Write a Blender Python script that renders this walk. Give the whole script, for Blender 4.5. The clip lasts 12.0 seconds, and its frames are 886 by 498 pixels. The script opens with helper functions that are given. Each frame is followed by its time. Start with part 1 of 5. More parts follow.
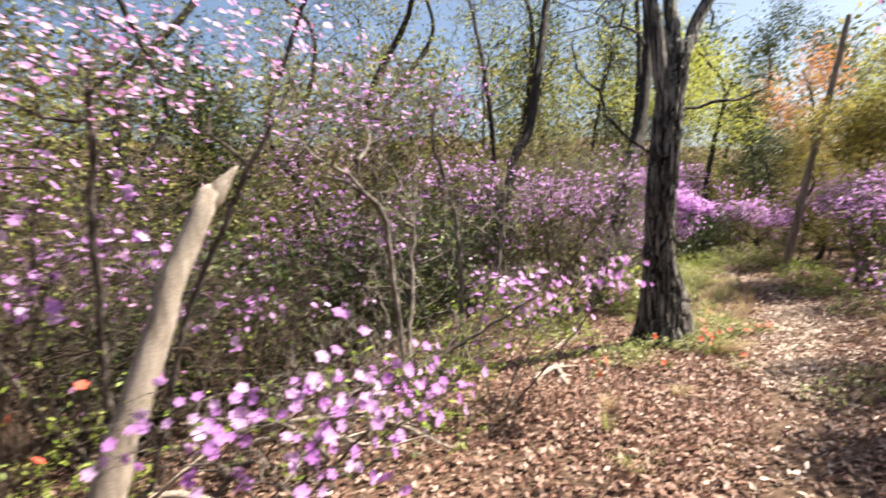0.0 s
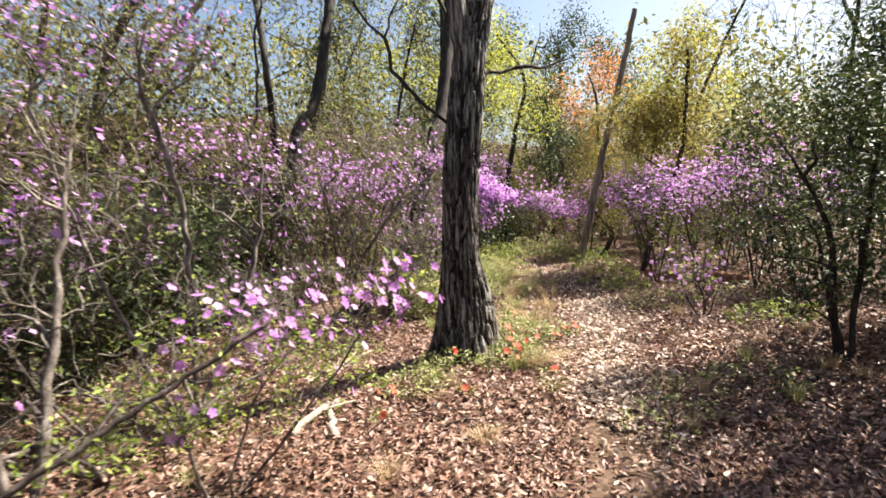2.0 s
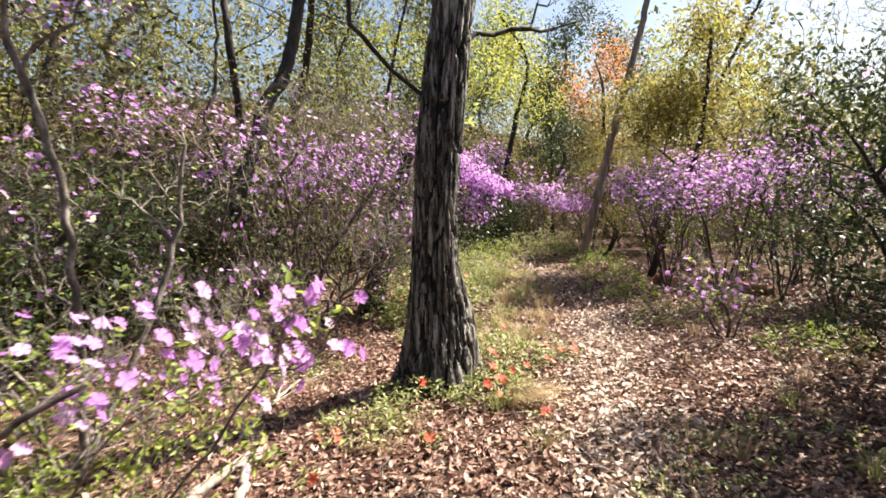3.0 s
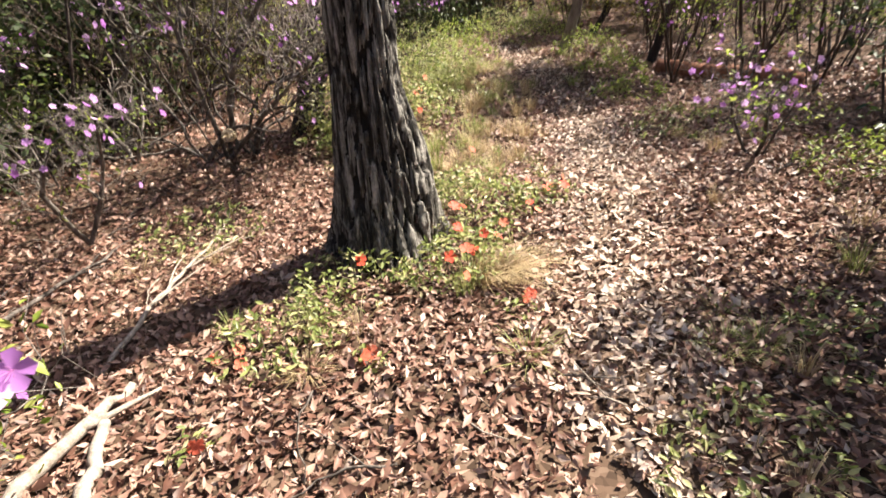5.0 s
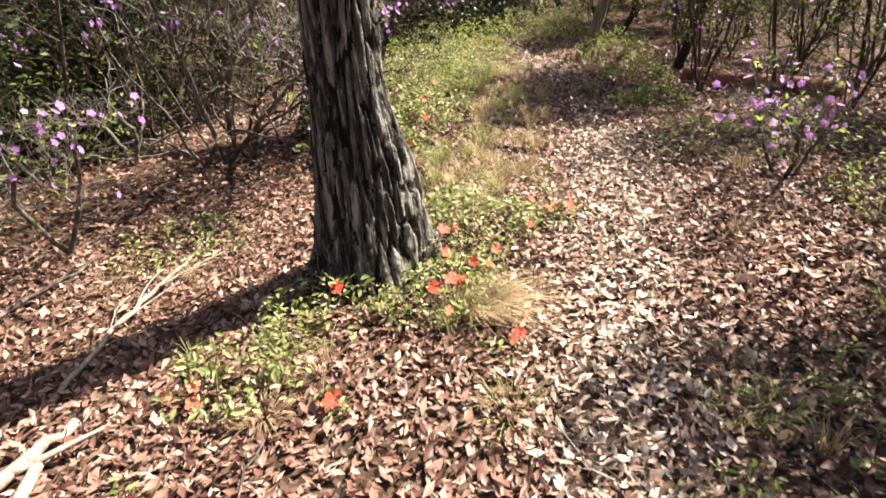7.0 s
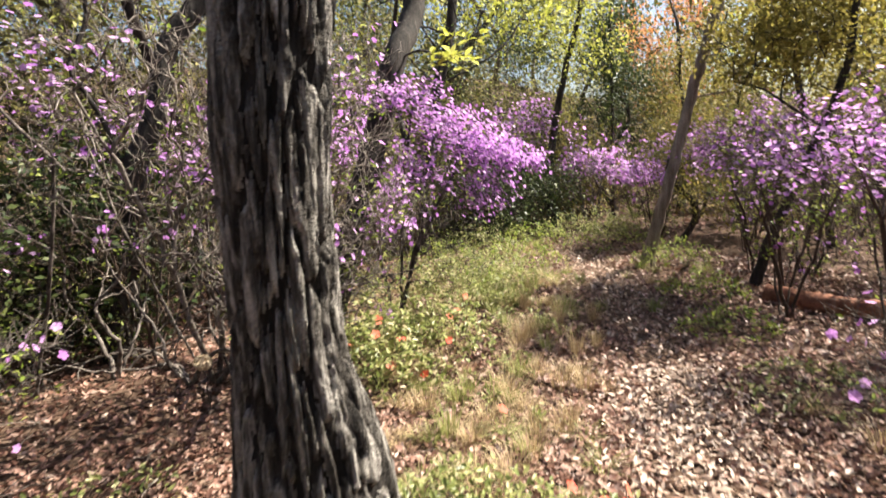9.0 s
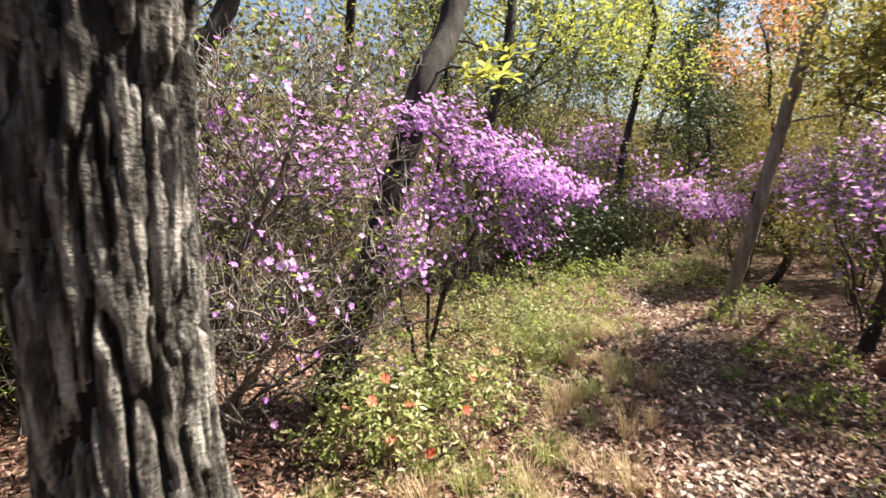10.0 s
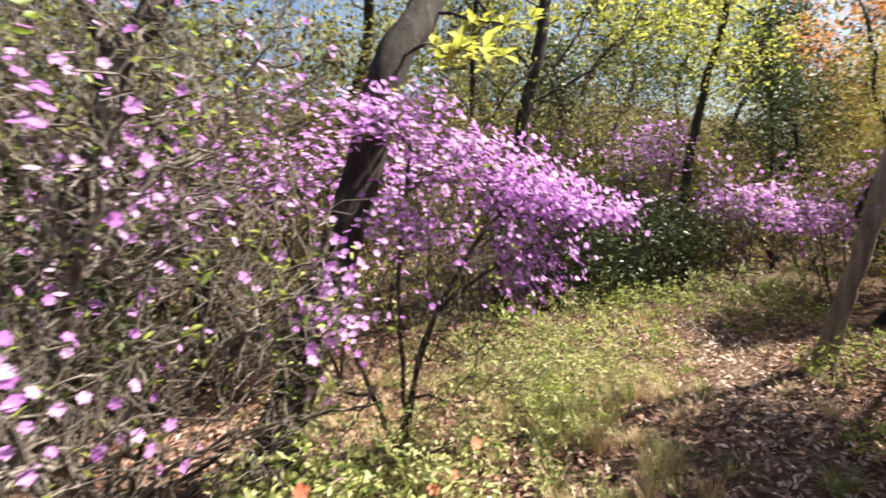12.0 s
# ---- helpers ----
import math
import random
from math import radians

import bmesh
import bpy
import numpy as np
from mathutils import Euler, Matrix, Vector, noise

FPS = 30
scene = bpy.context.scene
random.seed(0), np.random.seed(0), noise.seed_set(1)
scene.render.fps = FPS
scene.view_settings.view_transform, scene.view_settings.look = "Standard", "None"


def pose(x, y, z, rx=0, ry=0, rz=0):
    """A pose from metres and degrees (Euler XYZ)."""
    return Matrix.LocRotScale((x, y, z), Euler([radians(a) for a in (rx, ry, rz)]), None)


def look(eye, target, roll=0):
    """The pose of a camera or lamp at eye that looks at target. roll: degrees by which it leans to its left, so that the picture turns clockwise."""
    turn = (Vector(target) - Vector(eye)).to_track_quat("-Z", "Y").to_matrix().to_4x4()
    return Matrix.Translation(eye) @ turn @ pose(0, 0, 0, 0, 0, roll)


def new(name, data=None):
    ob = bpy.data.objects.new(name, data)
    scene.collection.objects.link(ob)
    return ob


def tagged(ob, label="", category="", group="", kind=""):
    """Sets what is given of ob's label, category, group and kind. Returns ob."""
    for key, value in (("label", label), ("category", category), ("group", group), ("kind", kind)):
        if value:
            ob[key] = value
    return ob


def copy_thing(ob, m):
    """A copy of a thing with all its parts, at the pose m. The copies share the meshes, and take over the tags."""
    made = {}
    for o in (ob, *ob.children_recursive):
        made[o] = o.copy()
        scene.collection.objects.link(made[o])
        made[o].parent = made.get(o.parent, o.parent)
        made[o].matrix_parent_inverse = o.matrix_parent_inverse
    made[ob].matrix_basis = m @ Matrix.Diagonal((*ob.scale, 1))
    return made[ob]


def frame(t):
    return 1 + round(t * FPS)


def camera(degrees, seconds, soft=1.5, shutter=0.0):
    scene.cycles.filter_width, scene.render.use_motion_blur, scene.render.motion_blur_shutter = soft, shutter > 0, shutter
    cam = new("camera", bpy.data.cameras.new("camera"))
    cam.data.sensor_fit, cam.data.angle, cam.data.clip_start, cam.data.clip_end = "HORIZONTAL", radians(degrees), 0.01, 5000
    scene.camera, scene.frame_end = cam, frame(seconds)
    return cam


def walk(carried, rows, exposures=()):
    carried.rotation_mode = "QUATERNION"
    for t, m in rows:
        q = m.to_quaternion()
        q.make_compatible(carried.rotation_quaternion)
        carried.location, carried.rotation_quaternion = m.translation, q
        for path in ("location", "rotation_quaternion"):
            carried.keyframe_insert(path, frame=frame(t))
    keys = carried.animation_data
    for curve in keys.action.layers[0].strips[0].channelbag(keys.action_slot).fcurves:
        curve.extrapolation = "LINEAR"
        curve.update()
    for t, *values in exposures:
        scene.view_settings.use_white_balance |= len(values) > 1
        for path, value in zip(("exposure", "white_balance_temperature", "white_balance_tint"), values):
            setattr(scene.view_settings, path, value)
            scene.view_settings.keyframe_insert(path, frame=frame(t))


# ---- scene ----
cam = camera(78.7, 12.0, soft=1.6, shutter=0.4)
METRES, EYE, TILT, LEAN, TURN = 6.9, 1.5, 0.0, 0.0, -12.7
ROWS = [
    (0.0, 0.0, 0.0, 0.0, -0.24, -2.93, 4.79),
    (0.5, 0.0239, 0.0478, -0.0033, -6.82, -1.57, 3.89),
    (1.0, 0.0423, 0.0931, -0.006, -7.85, -3.13, 4.54),
    (1.5, 0.0588, 0.1472, -0.0032, -14.29, -2.17, 4.37),
    (2.0, 0.0921, 0.1988, -0.0137, -19.41, -5.39, 4.18),
    (2.5, 0.13, 0.2583, -0.0134, -18.99, -5.82, 2.07),
    (4.5, 0.2364, 0.4466, -0.0136, -22.54, -20.31, 5.08),
    (5.0, 0.2459, 0.4715, -0.0113, -22.81, -29.42, 4.64),
    (5.5, 0.2643, 0.4846, -0.0127, -19.75, -31.33, 4.25),
    (6.0, 0.2785, 0.4908, -0.0125, -20.7, -30.77, 4.37),
    (6.5, 0.2805, 0.4929, -0.0134, -20.63, -30.91, 4.39),
    (8.5, 0.332, 0.5662, -0.0053, -14.02, -14.79, 3.96),
    (9.0, 0.3601, 0.6076, -0.0107, -12.86, -9.52, 4.01),
    (9.5, 0.3943, 0.6448, -0.0007, -8.74, -6.3, 3.29),
    (10.0, 0.4197, 0.6893, -0.0076, -5.32, -6.44, 2.92),
    (10.5, 0.4369, 0.727, 0.0012, -1.51, -6.03, 2.08),
    (11.0, 0.46, 0.7651, -0.0034, 1.54, -5.22, 1.45),
    (11.5, 0.4878, 0.8004, -0.0012, 6.1, -5.58, 2.78),
    (12.0, 0.5081, 0.8394, 0.0013, 1.59, -5.52, 3.72),
]
walk(cam, [(t, pose(0, 0, EYE, TILT, LEAN, TURN) @ pose(METRES * x, METRES * y, METRES * z, 90 + pitch, roll, yaw)) for t, x, y, z, yaw, pitch, roll in ROWS],
     exposures=[(0.0, 2.0), (12.0, 2.0)])

# ---- light ----
SUN_EL, SUN_AZ = 49.0, 95.0          # degrees; azimuth clockwise from +y
sun_way = Vector((math.sin(radians(SUN_AZ)) * math.cos(radians(SUN_EL)), math.cos(radians(SUN_AZ)) * math.cos(radians(SUN_EL)), math.sin(radians(SUN_EL))))
world = bpy.data.worlds.new("sky")
scene.world = world
world.use_nodes = True
wn = world.node_tree
wn.nodes.clear()
sky = wn.nodes.new("ShaderNodeTexSky")
sky.sky_type, sky.sun_disc, sky.dust_density = "NISHITA", False, 2.6
sky.sun_elevation, sky.sun_rotation = radians(SUN_EL), radians(SUN_AZ)
back = wn.nodes.new("ShaderNodeBackground")
back.inputs["Strength"].default_value = 0.05
wout = wn.nodes.new("ShaderNodeOutputWorld")
wn.links.new(sky.outputs[0], back.inputs["Color"])
wn.links.new(back.outputs[0], wout.inputs["Surface"])
sun_data = bpy.data.lights.new("sun", "SUN")
sun_data.energy, sun_data.angle, sun_data.color = 5.0, radians(0.5), (1.0, 0.92, 0.8)
sun_ob = new("sun", sun_data)
sun_ob.matrix_world = look(sun_way * 60, (0, 0, 0))


# ---- materials ----
def node_set(name):
    m = bpy.data.materials.new(name)
    m.use_nodes = True
    nt = m.node_tree
    nt.nodes.clear()
    return m, nt, nt.nodes.new("ShaderNodeOutputMaterial")


def ramp(nt, stops, source):
    r = nt.nodes.new("ShaderNodeValToRGB")
    el = r.color_ramp.elements
    while len(el) < len(stops):
        el.new(0.5)
    for e, (p, c) in zip(el, stops):
        e.position, e.color = p, (*c, 1)
    nt.links.new(source, r.inputs["Fac"])
    return r.outputs["Color"]


def tex_noise(nt, scale, detail=4.0, rough=0.6, stretch=None):
    co = nt.nodes.new("ShaderNodeTexCoord").outputs["Object"]
    if stretch:
        mp = nt.nodes.new("ShaderNodeMapping")
        mp.inputs["Scale"].default_value = stretch
        nt.links.new(co, mp.inputs["Vector"])
        co = mp.outputs["Vector"]
    n = nt.nodes.new("ShaderNodeTexNoise")
    n.inputs["Scale"].default_value, n.inputs["Detail"].default_value, n.inputs["Roughness"].default_value = scale, detail, rough
    nt.links.new(co, n.inputs["Vector"])
    return n.outputs["Fac"]


def mixed(nt, a, b, fac, blend="MIX"):
    m = nt.nodes.new("ShaderNodeMix")
    m.data_type, m.blend_type = "RGBA", blend
    if isinstance(fac, float):
        m.inputs[0].default_value = fac
    else:
        nt.links.new(fac, m.inputs[0])
    nt.links.new(a, m.inputs[6])
    nt.links.new(b, m.inputs[7])
    return m.outputs[2]


def each_random(nt):
    """A random number for each island of a mesh and each object."""
    g = nt.nodes.new("ShaderNodeNewGeometry").outputs["Random Per Island"]
    o = nt.nodes.new("ShaderNodeObjectInfo").outputs["Random"]
    s = nt.nodes.new("ShaderNodeMath")
    s.operation = "ADD"
    nt.links.new(g, s.inputs[0])
    nt.links.new(o, s.inputs[1])
    f = nt.nodes.new("ShaderNodeMath")
    f.operation = "FRACT"
    nt.links.new(s.outputs[0], f.inputs[0])
    return f.outputs[0]


def thin_mat(name, stops, through_light=0.45, rough=0.6, grain=60.0, gloss=0.25):
    """Leaves and petals: colour by piece, grain, and light through the blade."""
    m, nt, out = node_set(name)
    col = ramp(nt, stops, each_random(nt))
    grain_c = ramp(nt, [(0.3, (0.72, 0.72, 0.72)), (0.75, (1.1, 1.1, 1.1))], tex_noise(nt, grain, 3))
    col = mixed(nt, col, grain_c, 1.0, "MULTIPLY")
    p = nt.nodes.new("ShaderNodeBsdfPrincipled")
    p.inputs["Roughness"].default_value = rough
    p.inputs["Specular IOR Level"].default_value = gloss
    nt.links.new(col, p.inputs["Base Color"])
    tr = nt.nodes.new("ShaderNodeBsdfTranslucent")
    nt.links.new(col, tr.inputs["Color"])
    mx = nt.nodes.new("ShaderNodeMixShader")
    mx.inputs[0].default_value = through_light
    nt.links.new(p.outputs[0], mx.inputs[1])
    nt.links.new(tr.outputs[0], mx.inputs[2])
    nt.links.new(mx.outputs[0], out.inputs["Surface"])
    return m


def bark_mat(name, stops, scale=14.0, stretch=(1, 1, 0.18), bump=0.5, fine=90.0, rough=0.85, dist=0.01):
    m, nt, out = node_set(name)
    n1 = tex_noise(nt, scale, 6, 0.65, stretch)
    n2 = tex_noise(nt, fine, 4, 0.6)
    col = mixed(nt, ramp(nt, stops, n1), ramp(nt, [(0.3, (0.6, 0.6, 0.6)), (0.7, (1.15, 1.12, 1.08))], n2), 1.0, "MULTIPLY")
    p = nt.nodes.new("ShaderNodeBsdfPrincipled")
    p.inputs["Roughness"].default_value = rough
    p.inputs["Specular IOR Level"].default_value = 0.25
    nt.links.new(col, p.inputs["Base Color"])
    s = nt.nodes.new("ShaderNodeMath")
    s.operation = "ADD"
    nt.links.new(n1, s.inputs[0])
    nt.links.new(n2, s.inputs[1])
    b = nt.nodes.new("ShaderNodeBump")
    b.inputs["Strength"].default_value, b.inputs["Distance"].default_value = bump, dist
    nt.links.new(s.outputs[0], b.inputs["Height"])
    nt.links.new(b.outputs[0], p.inputs["Normal"])
    nt.links.new(p.outputs[0], out.inputs["Surface"])
    return m


def soil_mat(name):
    m, nt, out = node_set(name)
    big = tex_noise(nt, 0.9, 5)
    v = nt.nodes.new("ShaderNodeTexVoronoi")
    v.inputs["Scale"].default_value = 34.0
    co = nt.nodes.new("ShaderNodeTexCoord").outputs["Object"]
    nt.links.new(co, v.inputs["Vector"])
    sep = nt.nodes.new("ShaderNodeSeparateColor")
    nt.links.new(v.outputs["Color"], sep.inputs[0])
    bits = ramp(nt, [(0.0, (0.022, 0.013, 0.009)), (0.4, (0.075, 0.045, 0.03)), (0.8, (0.17, 0.108, 0.075)), (1.0, (0.3, 0.21, 0.155))], sep.outputs[0])
    earth = ramp(nt, [(0.3, (0.03, 0.02, 0.014)), (0.7, (0.085, 0.056, 0.038))], big)
    col = mixed(nt, earth, bits, tex_noise(nt, 5.0, 3))
    p = nt.nodes.new("ShaderNodeBsdfPrincipled")
    p.inputs["Roughness"].default_value = 0.95
    p.inputs["Specular IOR Level"].default_value = 0.1
    nt.links.new(col, p.inputs["Base Color"])
    b = nt.nodes.new("ShaderNodeBump")
    b.inputs["Strength"].default_value, b.inputs["Distance"].default_value = 0.8, 0.02
    nt.links.new(sep.outputs[1], b.inputs["Height"])
    nt.links.new(b.outputs[0], p.inputs["Normal"])
    nt.links.new(p.outputs[0], out.inputs["Surface"])
    return m


SOIL = soil_mat("leaf_soil")
LITTER = thin_mat("dry_leaf", [(0.0, (0.055, 0.023, 0.015)), (0.25, (0.155, 0.074, 0.05)), (0.55, (0.275, 0.15, 0.108)), (0.85, (0.385, 0.24, 0.18)), (1.0, (0.5, 0.37, 0.295))], 0.15, 0.5, 30, 0.35)
TRAIL_LITTER = thin_mat("trodden_dry_leaf", [(0.0, (0.25, 0.16, 0.112)), (0.3, (0.42, 0.305, 0.23)), (0.7, (0.6, 0.47, 0.375)), (1.0, (0.74, 0.62, 0.52))], 0.12, 0.5, 30, 0.3)
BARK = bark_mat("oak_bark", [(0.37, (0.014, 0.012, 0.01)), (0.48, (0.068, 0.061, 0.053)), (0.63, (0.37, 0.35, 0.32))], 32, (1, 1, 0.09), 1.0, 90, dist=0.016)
# near-black for deep furrows: dark bark with the shade of the cracks painted in
FURROW_SHADE = bark_mat("bark_furrow_shade", [(0.3, (0.006, 0.005, 0.004)), (0.55, (0.016, 0.013, 0.011)), (0.75, (0.045, 0.038, 0.032))], 26, (1, 1, 0.2), 0.6, 90)
DARK_BARK = bark_mat("dark_bark", [(0.3, (0.013, 0.011, 0.009)), (0.55, (0.042, 0.035, 0.03)), (0.75, (0.125, 0.11, 0.095))], 18, (1, 1, 0.2), 0.6, 80)
BROWN_BARK = bark_mat("brown_bark", [(0.3, (0.06, 0.042, 0.03)), (0.55, (0.15, 0.11, 0.083)), (0.75, (0.28, 0.225, 0.18))], 18, (1, 1, 0.2), 0.6, 80)
TWIG = bark_mat("grey_twig_bark", [(0.3, (0.024, 0.019, 0.016)), (0.5, (0.075, 0.061, 0.052)), (0.72, (0.26, 0.225, 0.2))], 20, (1, 1, 0.4), 0.4, 120)
PALE_TWIG = bark_mat("pale_twig_bark", [(0.3, (0.04, 0.032, 0.027)), (0.5, (0.13, 0.11, 0.095)), (0.72, (0.38, 0.34, 0.305))], 20, (1, 1, 0.4), 0.4, 120)
SNAG_BARK = bark_mat("grey_snag_bark", [(0.3, (0.12, 0.095, 0.075)), (0.55, (0.26, 0.22, 0.185)), (0.75, (0.42, 0.375, 0.33))], 18, (1, 1, 0.2), 0.6, 80)
BROWN_TWIG = bark_mat("brown_twig_bark", [(0.3, (0.03, 0.02, 0.015)), (0.55, (0.08, 0.056, 0.041)), (0.75, (0.19, 0.145, 0.115))], 20, (1, 1, 0.4), 0.4, 120)
PALE_WOOD = bark_mat("weathered_pale_wood", [(0.3, (0.17, 0.135, 0.105)), (0.5, (0.32, 0.27, 0.225)), (0.75, (0.49, 0.435, 0.375))], 22, (1, 1, 0.12), 0.5, 110)
LOG_BARK = bark_mat("red_brown_log_bark", [(0.3, (0.1, 0.04, 0.025)), (0.55, (0.27, 0.12, 0.07)), (0.75, (0.42, 0.24, 0.16))], 12, (0.3, 1, 1), 0.6, 70)
PURPLE = thin_mat("purple_petal", [(0.0, (0.52, 0.19, 0.62)), (0.35, (0.64, 0.3, 0.75)), (0.7, (0.73, 0.42, 0.82)), (1.0, (0.81, 0.55, 0.88))], 0.5, 0.5, 160, 0.2)
PINK = thin_mat("pink_petal", [(0.0, (0.66, 0.24, 0.58)), (0.4, (0.77, 0.38, 0.7)), (1.0, (0.88, 0.58, 0.83))], 0.5, 0.5, 160, 0.2)
SCARLET = thin_mat("scarlet_petal", [(0.0, (0.78, 0.12, 0.07)), (0.5, (0.85, 0.19, 0.12)), (1.0, (0.9, 0.32, 0.2))], 0.45, 0.5, 160, 0.2)
YOUNG = thin_mat("young_green_leaf", [(0.0, (0.13, 0.2, 0.025)), (0.4, (0.24, 0.32, 0.05)), (0.8, (0.38, 0.44, 0.09)), (1.0, (0.52, 0.54, 0.17))], 0.5, 0.45, 80, 0.4)
LOWLEAF = thin_mat("low_shrub_leaf", [(0.0, (0.11, 0.145, 0.038)), (0.4, (0.26, 0.305, 0.09)), (0.72, (0.42, 0.44, 0.16)), (0.86, (0.54, 0.52, 0.26)), (1.0, (0.55, 0.45, 0.27))], 0.45, 0.4, 80, 0.45)
EVERGREEN = thin_mat("dark_evergreen_leaf", [(0.0, (0.018, 0.032, 0.009)), (0.5, (0.042, 0.065, 0.018)), (0.9, (0.09, 0.115, 0.032)), (1.0, (0.18, 0.2, 0.07))], 0.22, 0.48, 80, 0.3)
YELLOW = thin_mat("yellow_green_leaf", [(0.0, (0.24, 0.27, 0.035)), (0.5, (0.44, 0.46, 0.07)), (1.0, (0.6, 0.6, 0.16))], 0.5, 0.5, 80, 0.3)
OCHRE = thin_mat("ochre_leaf", [(0.0, (0.12, 0.1, 0.022)), (0.5, (0.25, 0.215, 0.048)), (1.0, (0.44, 0.37, 0.1))], 0.5, 0.5, 80, 0.3)
ORANGE = thin_mat("orange_leaf", [(0.0, (0.45, 0.16, 0.05)), (0.5, (0.62, 0.27, 0.1)), (1.0, (0.72, 0.4, 0.18))], 0.5, 0.5, 80, 0.3)
OLIVE = thin_mat("olive_far_leaf", [(0.0, (0.045, 0.05, 0.014)), (0.35, (0.13, 0.135, 0.036)), (0.7, (0.26, 0.25, 0.07)), (1.0, (0.4, 0.36, 0.14))], 0.4, 0.6, 60, 0.2)
PINE = thin_mat("pine_needle_clump", [(0.0, (0.03, 0.05, 0.018)), (0.6, (0.07, 0.1, 0.035)), (1.0, (0.13, 0.16, 0.06))], 0.25, 0.6, 60, 0.2)
STRAW = thin_mat("dry_straw_blade", [(0.0, (0.3, 0.21, 0.11)), (0.5, (0.48, 0.36, 0.2)), (1.0, (0.64, 0.52, 0.32))], 0.3, 0.6, 60, 0.3)
GRASS = thin_mat("green_grass_blade", [(0.0, (0.16, 0.19, 0.05)), (0.5, (0.3, 0.33, 0.1)), (0.85, (0.46, 0.45, 0.19)), (1.0, (0.56, 0.5, 0.29))], 0.45, 0.5, 60, 0.3)
PUFF = thin_mat("pale_seed_head", [(0.0, (0.5, 0.4, 0.28)), (1.0, (0.68, 0.58, 0.44))], 0.3, 0.8, 100, 0.1)


# ---- mesh tools ----
def mesh_of(name, verts, faces, material, smooth=False):
    verts, faces = np.asarray(verts, float), np.asarray(faces, int)
    k = faces.shape[1]
    me = bpy.data.meshes.new(name)
    me.vertices.add(len(verts))
    me.vertices.foreach_set("co", verts.ravel())
    me.loops.add(faces.size)
    me.loops.foreach_set("vertex_index", faces.ravel())
    me.polygons.add(len(faces))
    me.polygons.foreach_set("loop_start", np.arange(len(faces)) * k)
    me.polygons.foreach_set("loop_total", np.full(len(faces), k))
    if smooth:
        me.polygons.foreach_set("use_smooth", np.ones(len(faces), bool))
    me.update(calc_edges=True)
    me.materials.append(material)
    return me


def part(name, me, parent, label="", at=None):
    ob = new(name, me)
    ob.parent = parent
    if at is not None:
        ob.matrix_local = at
    if label:
        ob["label"] = label
    return ob


def thing(name, x, y, z, label, category, group="", kind=""):
    ob = new(name)
    ob.empty_display_size = 0.1
    ob.location = (x, y, z)
    return tagged(ob, label, category, group, kind)


def wave(x, y):
    return (np.sin(x * 1.3 + 0.7 * np.sin(y * 0.9)) + np.sin(y * 1.7 + 1.1 + 0.8 * np.sin(x * 1.1)) + 0.5 * np.sin(x * 3.1 + y * 2.3) + 0.4 * np.sin(y * 4.3 - x * 2.7))


def ground_z(x, y):
    """Height of the woodland floor: nearly level near the trail, hills far off."""
    x, y = np.asarray(x, float), np.asarray(y, float)
    z = -0.045 + 0.018 * wave(x, y)
    d = np.hypot(x - 4, y - 5)
    z = z - 0.09 * np.clip((d - 4.5) / 3.5, 0, 1)
    a = np.arctan2(y - 5, x - 4)
    rise = 3.6 + 8.4 * np.clip((a - 0.45) / 0.9, 0, 1)
    s = np.clip((d - 15) / 48, 0, 1)
    return z + rise * s * s * (3 - 2 * s) + 0.12 * np.clip(d - 12, 0, 30) / 10 * wave(x * 0.2, y * 0.2)


def unit(v):
    return v / np.maximum(np.linalg.norm(v, axis=-1, keepdims=True), 1e-9)


def frames_for(normals, rng):
    """Turns whose z axis lies along the normals, with a random spin."""
    n = unit(normals)
    r = unit(rng.normal(size=n.shape))
    x = unit(np.cross(r, n))
    y = np.cross(n, x)
    return np.stack([x, y, n], axis=-1)


def scatter(tv, tf, pos, rot, size):
    tv, tf = np.asarray(tv, float), np.asarray(tf, int)
    v = np.einsum("nij,kj->nki", rot, tv) * np.asarray(size)[:, None, None] + pos[:, None, :]
    f = tf[None] + (np.arange(len(pos)) * len(tv))[:, None, None]
    return v.reshape(-1, 3), f.reshape(-1, tf.shape[1])


def blossom_shape():
    """Five rounded petals in a shallow funnel, one piece."""
    v, f = [(0, 0, 0)], []
    for k in range(5):
        a = k * math.tau / 5
        i = len(v)
        for da, r, z in ((-0.62, 0.45, 0.2), (-0.5, 0.86, 0.36), (0.0, 1.0, 0.22), (0.5, 0.86, 0.36), (0.62, 0.45, 0.2)):
            v.append((0.5 * r * math.cos(a + da), 0.5 * r * math.sin(a + da), 0.5 * z))
        f += [(0, i, i + 1, i + 2), (0, i + 2, i + 3, i + 4)]
    return np.array(v), np.array(f)


LEAF_V, LEAF_F = [(0, 0, 0), (0.2, 0.38, 0.06), (0.17, 0.7, 0.05), (0, 1, -0.06), (-0.17, 0.7, 0.05), (-0.2, 0.38, 0.06)], [(0, 1, 2, 3), (0, 3, 4, 5)]
BLOS_V, BLOS_F = blossom_shape()


def leaf_frames(n, rng, lift=0.5):
    """Leaf turns: blade along y, mostly facing the sky."""
    nz = rng.normal(size=(n, 3)) * 0.75
    nz[:, 2] += lift + 0.4
    return frames_for(nz, rng)


FAR_V, FAR_F = [(0, 0, 0), (0.24, 0.5, 0.08), (0, 1, -0.05), (-0.24, 0.5, 0.08)], [(0, 1, 2, 3)]


